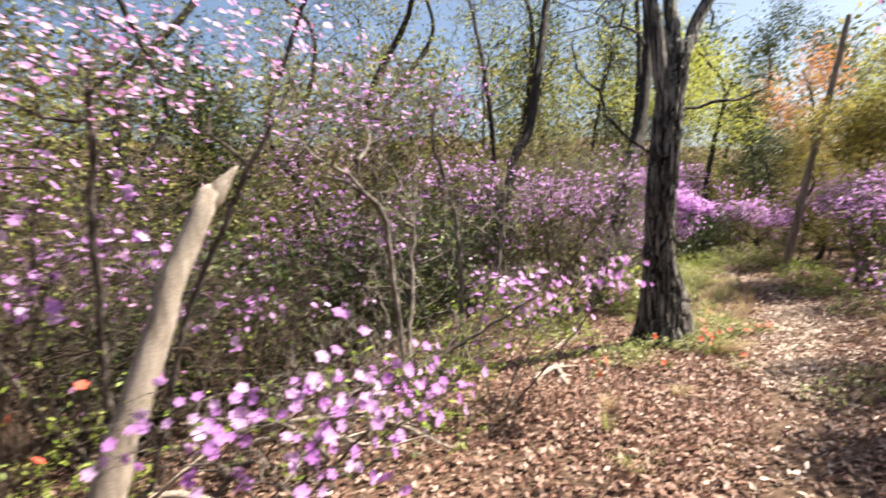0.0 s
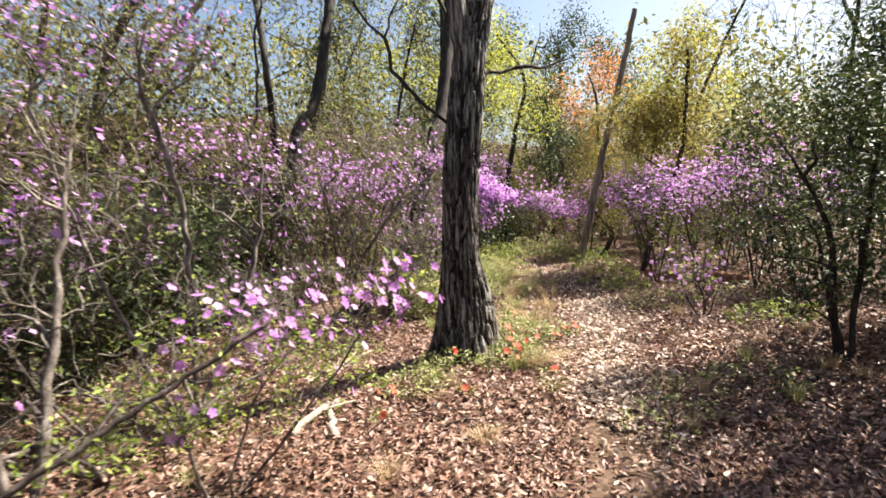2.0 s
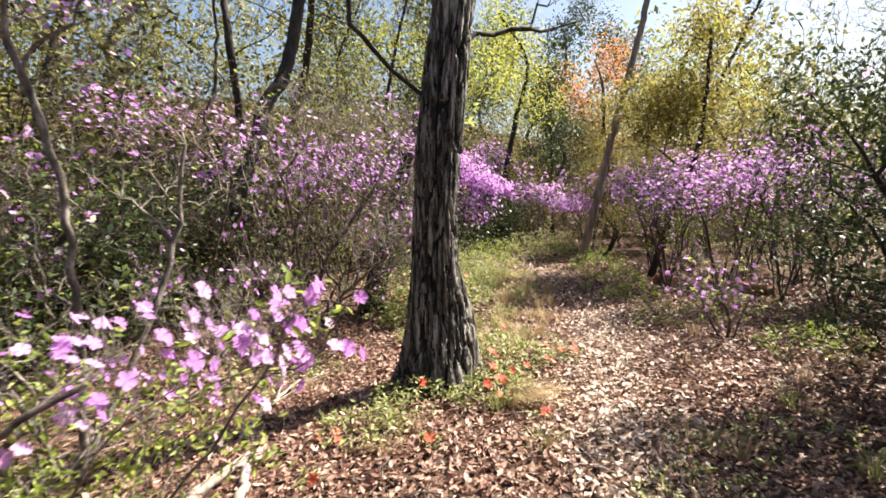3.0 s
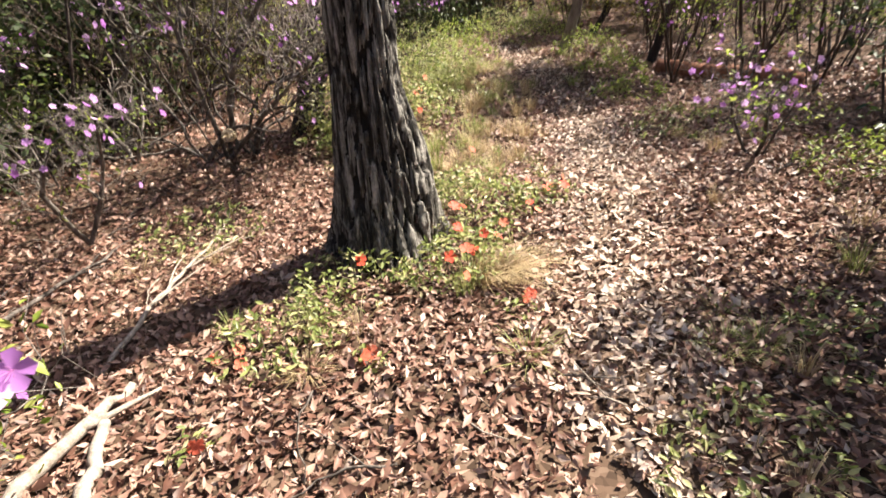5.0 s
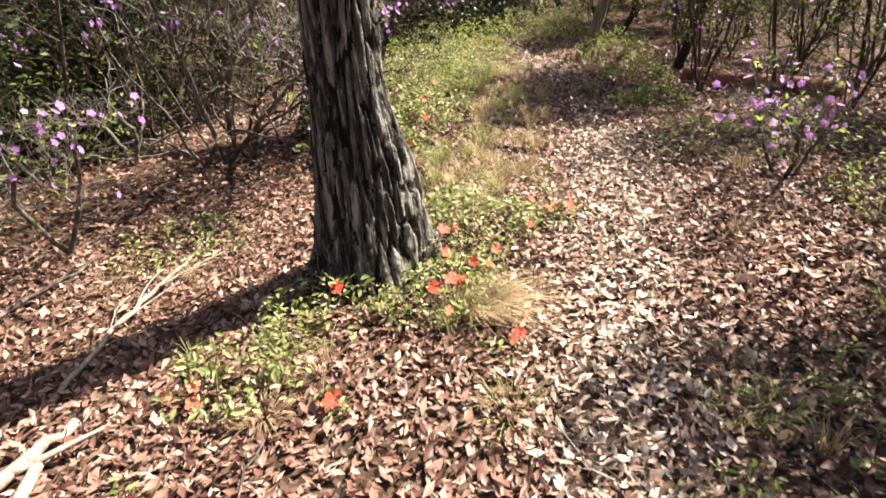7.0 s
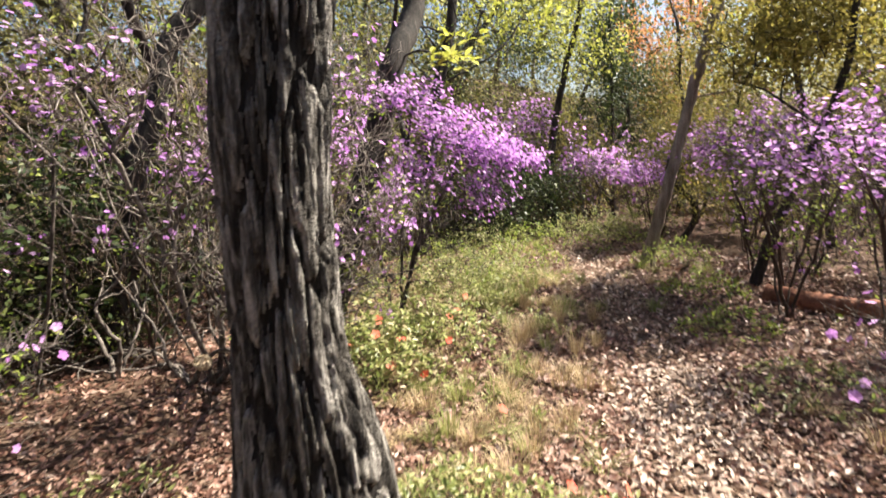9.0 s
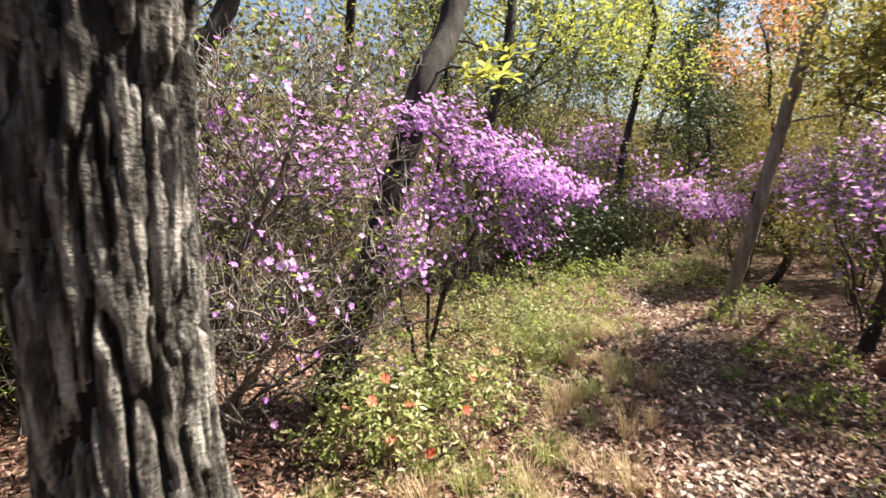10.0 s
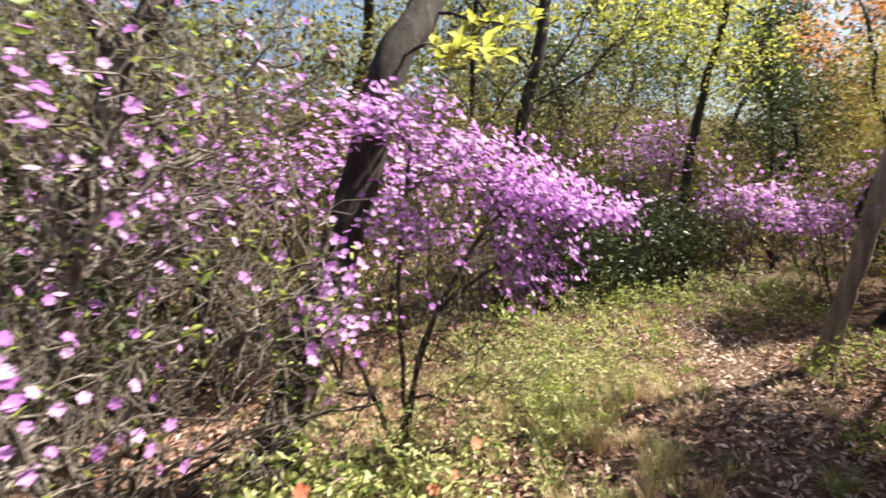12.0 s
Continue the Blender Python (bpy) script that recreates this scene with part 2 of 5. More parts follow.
class Plant:
    """A branching plant: spines first, then twigs that reach for given tips."""

    def __init__(self, base, rng, cap=40000):
        self.p = np.zeros((cap, 3))
        self.up = np.full(cap, -1)
        self.length = np.zeros(cap)
        self.tips, self.n, self.rng = [], 1, rng
        self.p[0] = base

    def add(self, point, parent):
        i = self.n
        self.p[i], self.up[i] = point, parent
        self.length[i] = self.length[parent] + np.linalg.norm(self.p[i] - self.p[parent])
        self.n += 1
        return i

    def spine(self, points, start=None, step=0.12, jitter=0.012, tip=True):
        """A smooth limb through points, from the nearest node or from a given one."""
        pts = [np.array(q, float) for q in points]
        if start is None:
            start = int(np.argmin(np.linalg.norm(self.p[:self.n] - pts[0], axis=1)))
            pts = pts if np.linalg.norm(self.p[start] - pts[0]) > 0.03 else pts[1:]
        pts = [self.p[start].copy()] + pts
        last = start
        for k in range(len(pts) - 1):
            a, b = pts[k], pts[k + 1]
            pa = pts[k - 1] if k else a - (b - a)
            nb = pts[k + 2] if k + 2 < len(pts) else b + (b - a)
            m = max(1, int(np.linalg.norm(b - a) / step))
            for j in range(1, m + 1):
                t = j / m
                q = 0.5 * (2 * a + (b - pa) * t + (2 * pa - 5 * a + 4 * b - nb) * t * t + (3 * a - pa - 3 * b + nb) * t ** 3)
                last = self.add(q + self.rng.normal(size=3) * jitter, last)
        if tip:
            self.tips.append(last)
        return last

    def reach(self, tips, step=0.09, wob=0.12, cost=0.35, lift=0.1, skip=0):
        rng = self.rng
        base = self.p[skip]
        for q in tips[np.argsort(np.linalg.norm(tips - base, axis=1))]:
            n = self.n
            d = np.linalg.norm(self.p[skip:n] - q, axis=1)
            c = d * np.where(self.p[skip:n, 2] > q[2] + 0.03, 1.6, 1.0) + cost * self.length[skip:n]
            i = skip + int(np.argmin(c))
            a, dist = self.p[i].copy(), d[i - skip]
            if dist < 0.02:
                continue
            way = a - self.p[self.up[i]] if self.up[i] >= 0 else np.array([0, 0, 1.0])
            ctrl = (a + q) / 2 + unit(way) * dist * 0.15 + rng.normal(size=3) * wob * dist + np.array([0, 0, lift * dist])
            m = max(2, int(dist / step))
            last = i
            for j in range(1, m + 1):
                t = j / m
                b = (1 - t) ** 2 * a + 2 * t * (1 - t) * ctrl + t * t * q
                if j < m:
                    b = b + rng.normal(size=3) * 0.06 * dist / m
                last = self.add(b, last)
            self.tips.append(last)

    def radii(self, r0, rtip):
        w = np.zeros(self.n)
        w[self.tips] = 1
        for i in range(self.n - 1, 0, -1):
            w[self.up[i]] += max(w[i], 0.3)
        k = math.log(max(r0 / rtip, 1.01)) / math.log(max(w[0], 2.0))
        return rtip * np.maximum(w, 1) ** k

    def fuzz(self, r, count, rtip, limit, size):
        """Short side twigs on the thin wood; returns the radii of all nodes."""
        rng = self.rng
        thin = np.nonzero(r < limit)[0]
        thin = thin[thin > 0]
        count = min(count, len(self.p) - self.n - 1)
        if not len(thin) or count < 1:
            return r
        i = rng.choice(thin, count)
        way = unit(unit(self.p[i] - self.p[self.up[i]]) * 0.5 + rng.normal(size=(count, 3)) * 0.55 + np.array([0, 0, 0.3]))
        n = self.n
        self.p[n:n + count] = self.p[i] + way * rng.uniform(size[0], size[1], (count, 1))
        self.up[n:n + count] = i
        self.n += count
        return np.concatenate([r, np.full(count, rtip * 0.75)])

    def families(self):
        """For each node, the number of the main stem that carries it."""
        fam = np.zeros(self.n, int)
        for i in range(1, self.n):
            fam[i] = i if self.up[i] == 0 else fam[self.up[i]]
        return fam

    def tubes(self, r, sides=5, choose=None, origin=(0, 0, 0)):
        idx = np.arange(1, self.n)
        if choose is not None:
            idx = idx[choose[1:]]
        par = self.up[idx]
        a, b = self.p[par], self.p[idx]
        # direction at the lower end follows the limb below when it goes on straight
        own = unit(b - a)
        gp = np.where(self.up[par] >= 0, self.up[par], par)
        below = self.p[par] - self.p[gp]
        below = np.where(np.linalg.norm(below, axis=1, keepdims=True) > 1e-6, unit(below), own)
        straight = (np.sum(below * own, axis=1) > 0.6)[:, None]
        da = np.where(straight, unit(below + own), own)
        ra = np.minimum(r[par], r[idx] * 1.25)
        rb = r[idx]
        ref = np.array([0.93, 0.31, 0.2])
        ang = np.arange(sides) * math.tau / sides

        def ring(c, d, rad):
            x = unit(np.cross(d, ref))
            y = np.cross(d, x)
            return c[:, None] + rad[:, None, None] * (x[:, None] * np.cos(ang)[None, :, None] + y[:, None] * np.sin(ang)[None, :, None])

        v = np.concatenate([ring(a, da, ra), ring(b + own * rb[:, None] * 0.3, own, rb)], axis=1) - np.array(origin)
        s = np.arange(sides)
        f = np.stack([s, (s + 1) % sides, sides + (s + 1) % sides, sides + s], axis=1)
        f = f[None] + (np.arange(len(idx)) * 2 * sides)[:, None, None]
        return v.reshape(-1, 3), f.reshape(-1, 4)


def cloud(rng, c, r, n, shell=0.45):
    """Points in an ellipsoid, more of them towards its outside."""
    d = unit(rng.normal(size=(n, 3)))
    return np.array(c) + d * np.array(r) * (rng.random((n, 1)) ** shell)

# ---- ground ----
def axis_steps(lo, hi, fine):
    mid = np.arange(lo, hi + fine / 2, fine)
    grow, step, out = [], fine, 0.0
    while out < 420:
        step *= 1.22
        out += step
        grow.append(out)
    g = np.array(grow)
    return np.concatenate([lo - g[::-1], mid, hi + g])


gx, gy = axis_steps(-3.0, 11.0, 0.12), axis_steps(-1.0, 12.0, 0.12)
GX, GY = np.meshgrid(gx, gy, indexing="ij")
gv = np.stack([GX, GY, ground_z(GX, GY)], axis=-1).reshape(-1, 3)
ii, jj = np.meshgrid(np.arange(len(gx) - 1), np.arange(len(gy) - 1), indexing="ij")
q0 = (ii * len(gy) + jj).ravel()
ground = new("ground", mesh_of("ground", gv, np.stack([q0, q0 + len(gy), q0 + len(gy) + 1, q0 + 1], axis=1), SOIL, True))
tagged(ground, "brown woodland soil under a carpet of dry leaves", "ground", kind="structure")

TRAIL = np.array([(0.6, 0.2), (1.6, 1.5), (2.8, 2.8), (3.8, 3.75), (4.5, 4.4), (5.3, 5.1), (6.2, 6.2), (6.95, 7.25), (7.8, 8.8), (8.9, 10.6), (11.0, 14.5)])


def off_trail(x, y):
    """Distance from the trodden line."""
    best = np.full(np.shape(x), 99.0)
    for (ax, ay), (bx, by) in zip(TRAIL[:-1], TRAIL[1:]):
        dx, dy = bx - ax, by - ay
        t = np.clip(((x - ax) * dx + (y - ay) * dy) / (dx * dx + dy * dy), 0, 1)
        best = np.minimum(best, np.hypot(x - ax - t * dx, y - ay - t * dy))
    return best


# dry leaf: folded along its rib and curled
DRY_V = np.array([(0, -0.5, 0.02), (0.24, 0.0, 0.1), (0.0, 0.02, 0.0), (-0.22, 0.05, 0.1), (0.0, 0.5, 0.06)])
DRY_F = np.array([(0, 1, 2), (0, 2, 3), (1, 4, 2), (2, 4, 3)])


def dry_variant(k):
    r = np.random.default_rng(70 + k)
    v = DRY_V.copy()
    v[:, 0] *= r.uniform(0.5, 1.15)
    v[:, 2] *= r.uniform(-0.4, 2.2)
    v[:, 2] += r.uniform(-0.35, 0.55) * v[:, 1] ** 2 + r.uniform(-0.3, 0.3) * v[:, 0] * v[:, 1] * 2
    return v + r.normal(size=v.shape) * 0.03


def litter(n, seed, keep, lo, hi, size, z0, mat, name):
    r = np.random.default_rng(seed)
    x, y = r.uniform(lo[0], hi[0], n), r.uniform(lo[1], hi[1], n)
    ok = keep(x, y, r)
    x, y = x[ok], y[ok]
    vs, fs, base = [], [], 0
    which = r.integers(0, 8, len(x))
    for k in range(8):
        s = which == k
        m = int(s.sum())
        nz = r.normal(size=(m, 3)) * 0.55
        nz[:, 2] = np.where(r.random(m) < 0.25, -1, 1)
        z = ground_z(x[s], y[s]) + z0 + 0.035 * r.random(m) ** 1.3
        v, f = scatter(dry_variant(k), DRY_F, np.stack([x[s], y[s], z], 1), frames_for(nz, r), r.uniform(size[0], size[1], m))
        vs.append(v)
        fs.append(f + base)
        base += len(v)
    ob = new(name, mesh_of(name, np.concatenate(vs), np.concatenate(fs), mat))
    return tagged(ob, "carpet of curled dry brown oak leaves on the ground", "fallen leaves", kind="stuff")


litter(100000, 1, lambda x, y, r: r.random(len(x)) < np.clip(1.15 - 0.10 * off_trail(x, y), 0.35, 1) * np.where(off_trail(x, y) < 0.3, 0.25, 1),
       (-2.0, 0.6), (9.6, 11.4), (0.034, 0.08), 0.004, LITTER, "leaf_litter")
litter(190000, 2, lambda x, y, r: r.random(len(x)) < np.exp(-(off_trail(x, y) / 0.31) ** 2) * np.where(x + y > 12.0, 0.2, 1.0) * np.where(x < 3.4, 0.12, 1.0), (0.4, 0.4), (8.8, 11.0), (0.025, 0.066), 0.01, TRAIL_LITTER, "trail_leaf_litter")
single = [mesh_of("fallen_leaf", dry_variant(k), DRY_F, LITTER) for k in range(8)]
rl = np.random.default_rng(6)
for k in range(300):
    lx, ly = rl.uniform(1.9, 5.4), rl.uniform(3.1, 6.0)
    if math.hypot(lx - 3.57, ly - 5.2) < 0.36:
        continue
    m = Matrix.Translation((lx, ly, float(ground_z(lx, ly)) + rl.uniform(0.025, 0.045))) @ Euler((rl.normal() * 0.35, rl.normal() * 0.35, rl.uniform(0, 6.28))).to_matrix().to_4x4() @ Matrix.Scale(rl.uniform(0.045, 0.08), 4)
    part("fallen_leaf", single[k % 8], ground, "" if k else "curled dry oak leaf", m)
litter(34000, 4, lambda x, y, r: (off_trail(x, y) > 0.15), (1.4, 2.3), (6.6, 6.8), (0.022, 0.055), 0.006, LITTER, "fine_leaf_litter")
litter(7000, 3, lambda x, y, r: (x < -2) | (x > 8.4) | (y > 9.4), (-8, 0.0), (17, 19), (0.09, 0.16), 0.006, LITTER, "outer_leaf_litter")

litter(16000, 5, lambda x, y, r: (y < 0.7) | (x < -1.9), (-5.0, -5.0), (8.5, 2.5), (0.05, 0.09), 0.006, LITTER, "outer_leaf_litter")


# ---- plants ----
def stamen_shape():
    v, f = [], []
    for k in range(6):
        t = k * math.tau / 6
        d = np.array([math.cos(t) * 0.16, math.sin(t) * 0.16, 0.46])
        s = np.array([-math.sin(t), math.cos(t), 0]) * 0.009
        n = len(v)
        v += [s, -s, d * 0.6 - s, d * 0.6 + s, d + s * 2.2, d - s * 2.2]
        f += [(n, n + 1, n + 2, n + 3), (n + 3, n + 2, n + 5, n + 4)]
    return np.array(v), np.array(f)


STAMENS = mesh_of("stamens", *stamen_shape(), PINK)


def petals(parent, origin, pos, normals, size, mat, rng, singles=0, label="", stamens=False):
    """Blossoms on a plant: the first ones as pieces of their own, the rest joined."""
    o = np.array(origin)
    rot = frames_for(normals, rng)
    if singles:
        shape = mesh_of("blossom", BLOS_V, BLOS_F, mat)
        for k in range(min(singles, len(pos))):
            m = Matrix(rot[k].tolist()).to_4x4()
            m = Matrix.Translation((pos[k] - o).tolist()) @ m @ Matrix.Scale(float(size[k]), 4)
            bl = part("blossom", shape, parent, label if k == 0 else "", m)
            if stamens:
                part("stamens", STAMENS, bl)
    if len(pos) > singles:
        v, f = scatter(BLOS_V, BLOS_F, pos[singles:] - o, rot[singles:], size[singles:])
        ob = part("blossoms", mesh_of("blossoms", v, f, mat), parent, label)
        ob["kind"] = "stuff"


def foliage(parent, origin, pos, size, mat, rng, name="leaves", label="", lift=0.5, spread=0.0, per=1, blade=None):
    """Leaves at given points, several round each one."""
    p = np.repeat(pos, per, axis=0) + rng.normal(size=(len(pos) * per, 3)) * spread
    v, f = scatter(*(blade or (LEAF_V, LEAF_F)), p - np.array(origin), leaf_frames(len(p), rng, lift), rng.uniform(size[0], size[1], len(p)))
    ob = part(name, mesh_of(name, v, f, mat), parent, label)
    ob["kind"] = "stuff"


def wood(parent, origin, pl, r0, rtip, mat, split=0.008, fuzz=0, stem="stem", fuzz_len=(0.05, 0.16)):
    """Each main stem as a part of its own; the fine twigs joined."""
    r = pl.radii(r0, rtip)
    if fuzz:
        r = pl.fuzz(r, fuzz, rtip, split * 0.7, fuzz_len)
    thick, fam = r > split, pl.families()
    for k in sorted(set(fam[1:][thick[1:]])):
        part(stem, mesh_of(stem, *pl.tubes(r, 7, thick & (fam == k), origin), mat, True), parent)
    if (~thick[1:]).any():
        part("twigs", mesh_of("twigs", *pl.tubes(r, 3, ~thick, origin), mat, True), parent)["kind"] = "stuff"


def azalea(x, y, stems, clouds, label, seed, r0=0.022, rtip=0.0013, blossom=(0.032, 0.05), mat=None, bark=None, bloom=0.6, per=2,
           leaves=0.25, leaf_mat=None, singles=0, group="azalea shrubs", name="azalea_shrub", dens=2.0, fuzz=900, stamens=False, leaf_size=(0.025, 0.05), leaf_per=3, leaf_spread=0.02, wob=0.16):
    """A many-stemmed shrub: stems given as polylines, twigs reach into clouds (centre, radii, tips, share in bloom)."""
    rng = np.random.default_rng(seed)
    z = float(ground_z(x, y)) - 0.02
    ob = thing(name, x, y, z, label, "shrub", group)
    pl = Plant((x, y, z), rng)
    for s in stems:
        pl.spine([(s[0][0], s[0][1], z + 0.05), *s[1:]], start=0, jitter=0.008)
    bl, lf = [], []
    for c, r, n, share in clouds:
        t = cloud(rng, c, r, int(n * dens))
        t = t[t[:, 2] > ground_z(t[:, 0], t[:, 1]) + 0.12]
        pl.reach(t, wob=wob, cost=0.3, skip=1)
        s = np.sin(5.1 * t[:, 0] + 1.3 * t[:, 1] + seed) + np.sin(4.7 * t[:, 1] - 2.1 * t[:, 2]) + np.sin(5.3 * t[:, 2] + 1.7 * t[:, 0])
        k = rng.random(len(t)) < (share if share > 0.55 else share * np.where(s > 0.5, 2.3, 0.25))
        bl.append(t[k])
        lf.append(t[~k])
    wood(ob, (x, y, z), pl, r0, rtip, bark or TWIG, 0.007, fuzz)
    bl = np.concatenate(bl)
    if len(bl):
        p = np.repeat(bl, per, axis=0) + rng.normal(size=(len(bl) * per, 3)) * 0.045
        out = unit(p - np.array([x, y, z + 0.6])) + rng.normal(size=p.shape) * 0.6 + np.array([0.45, -0.15, 0.4])
        order = rng.permutation(len(p))
        petals(ob, (x, y, z), p[order], out[order], rng.uniform(blossom[0], blossom[1], len(p)), mat or PURPLE, rng, singles, stamens=stamens)
    lf = np.concatenate(lf)
    lf = lf[rng.random(len(lf)) < leaves]
    if len(lf):
        foliage(ob, (x, y, z), lf, leaf_size, leaf_mat or YOUNG, rng, per=leaf_per, spread=leaf_spread)
    return ob


def lay(x, y, z=0.0):
    return (x, y, float(ground_z(x, y)) + z)


# main oak beside the trail, with furrowed bark built in relief and furrow shade painted
def oak_trunk():
    z0 = float(ground_z(3.55, 5.15)) - 0.05
    ob = thing("oak_tree", 3.55, 5.15, z0, "mature oak with deeply furrowed grey bark beside the trail", "tree")
    nu, nv, top = 200, 430, 3.15
    us = np.arange(nu) * math.tau / nu
    vs = np.linspace(0, top, nv)
    verts = np.zeros((nv, nu, 3))
    relief = np.zeros((nv, nu))
    for j, h in enumerate(vs):
        z = h + z0
        cx = np.interp(z, [0.0, 0.5, 1.0, 1.5, 2.0, 2.5, 3.0], [3.575, 3.572, 3.566, 3.585, 3.635, 3.717, 3.831]) - 3.55
        cy = np.interp(z, [0.0, 0.5, 1.0, 1.5, 2.0, 3.0], [5.25, 5.235, 5.193, 5.139, 5.101, 5.079]) - 5.15
        rad = np.interp(z, [-0.1, 0.05, 0.2, 0.38, 0.55, 0.75, 0.93, 1.3, 2.3, 2.6, 3.05], [0.29, 0.265, 0.245, 0.222, 0.2, 0.178, 0.16, 0.154, 0.152, 0.142, 0.132])
        foot = max(0.0, 1 - h / 0.55)
        heel = min(1.0, max(0.0, (1.0 - h) / 0.45))
        for i, a in enumerate(us):
            flare = 0.045 * foot * foot * (math.cos(3 * a - 0.3) + 0.7 * math.cos(5 * a + 1.2)) + 0.075 * heel * heel * (3 - 2 * heel) * max(0.0, math.cos(a + 0.3)) ** 2 + 0.06 * foot * foot * max(0.0, math.cos(a - 3.3))
            ca, sa = math.cos(a), math.sin(a)
            p = Vector((ca * 5.0, sa * 5.0, h * 2.7))
            warp = noise.noise(p * 0.5) * 0.45
            d, _ = noise.voronoi(p + Vector((warp, -warp, 0.3 * warp)))
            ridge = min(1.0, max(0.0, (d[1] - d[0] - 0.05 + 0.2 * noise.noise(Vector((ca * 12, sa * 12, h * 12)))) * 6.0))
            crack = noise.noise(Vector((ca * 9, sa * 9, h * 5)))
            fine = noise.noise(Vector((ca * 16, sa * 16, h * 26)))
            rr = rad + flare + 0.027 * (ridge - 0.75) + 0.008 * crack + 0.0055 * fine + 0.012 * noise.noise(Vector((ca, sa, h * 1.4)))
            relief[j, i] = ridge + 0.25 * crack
            verts[j, i] = (cx + rr * ca, cy + rr * sa, h)
    i2, j2 = np.meshgrid(np.arange(nu), np.arange(nv - 1), indexing="xy")
    i2, j2 = i2.ravel(), j2.ravel()
    f = np.stack([j2 * nu + i2, j2 * nu + (i2 + 1) % nu, (j2 + 1) * nu + (i2 + 1) % nu, (j2 + 1) * nu + i2], axis=1)
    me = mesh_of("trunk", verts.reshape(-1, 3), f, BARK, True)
    # low relief takes the near-black material, which paints shade into the furrows
    me.materials.append(FURROW_SHADE)
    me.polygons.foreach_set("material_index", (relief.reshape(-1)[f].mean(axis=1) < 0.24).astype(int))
    part("trunk", me, ob, "furrowed grey bark, paler on its ridges, shade painted into its furrows")
    rng = np.random.default_rng(5)
    pl = Plant((3.79, 5.08, 2.75), rng)
    pl.spine([(3.78, 5.1, 3.0), (3.68, 5.15, 3.5), (3.45, 5.3, 4.4), (3.2, 5.4, 5.6)], start=0, tip=False)
    pl.spine([(3.93, 5.08, 3.05), (4.28, 5.12, 3.6), (4.9, 5.0, 4.5), (5.3, 4.9, 5.6)], start=0, tip=False)
    pl.spine([(3.86, 5.1, 3.05), (3.92, 5.25, 3.7), (4.0, 5.5, 4.8), (4.1, 5.7, 6.2)], start=0, tip=False)
    tips = np.concatenate([cloud(rng, (3.0, 5.5, 6.0), (1.3, 1.2, 1.2), 60), cloud(rng, (5.4, 4.9, 6.0), (1.3, 1.2, 1.1), 60), cloud(rng, (4.1, 5.8, 6.8), (1.3, 1.3, 1.1), 60),
                           cloud(rng, (3.4, 5.4, 4.2), (0.9, 0.8, 0.6), 26), cloud(rng, (4.8, 5.3, 3.9), (0.9, 0.8, 0.5), 26)])
    pl.reach(tips, step=0.16, wob=0.16, cost=0.2)
    r = pl.radii(0.15, 0.003)
    o = (3.55, 5.15, z0)
    fam = pl.families()
    for k in sorted(set(fam[1:])):
        part("limb", mesh_of("limb", *pl.tubes(r, 10, (r > 0.02) & (fam == k), o), BARK, True), ob)
    part("twigs", mesh_of("twigs", *pl.tubes(r, 4, r <= 0.02, o), DARK_BARK, True), ob)["kind"] = "stuff"
    foliage(ob, o, tips, (0.03, 0.06), YELLOW, rng, per=2, spread=0.07)
    fork = Plant((3.68, 5.08, 2.1), rng)
    fork.spine([(3.64, 5.05, 2.6), (3.61, 5.06, 3.0), (3.59, 5.09, 3.56), (3.45, 5.25, 4.4), (3.2, 5.4, 5.6)], start=0, step=0.08, jitter=0.004)
    part("limb", mesh_of("limb", *fork.tubes(np.linspace(0.09, 0.045, fork.n), 14, None, o), BARK, True), ob)
    side = Plant((3.64, 5.1, 1.95), rng)
    side.spine([(3.5, 5.17, 2.05), (3.32, 5.2, 2.16), (3.2, 5.2, 2.32), (3.02, 5.2, 2.48), (2.99, 5.22, 2.72), (2.8, 5.25, 2.95), (2.75, 5.25, 3.25)], start=0, jitter=0.014)
    side.reach(cloud(rng, (2.85, 5.25, 3.1), (0.5, 0.4, 0.5), 24), wob=0.2)
    part("side_branch", mesh_of("side_branch", *side.tubes(side.radii(0.016, 0.0025), 6, None, o), DARK_BARK, True), ob)
    side = Plant((3.7, 5.08, 2.35), rng)
    side.spine([(4.1, 5.1, 2.5), (4.5, 5.0, 2.55), (4.9, 4.95, 2.62)], start=0, jitter=0.012)
    side.reach(cloud(rng, (4.7, 5.0, 2.7), (0.5, 0.3, 0.3), 14), wob=0.2)
    part("side_branch", mesh_of("side_branch", *side.tubes(side.radii(0.018, 0.003), 6, None, o), DARK_BARK, True), ob)


oak_trunk()


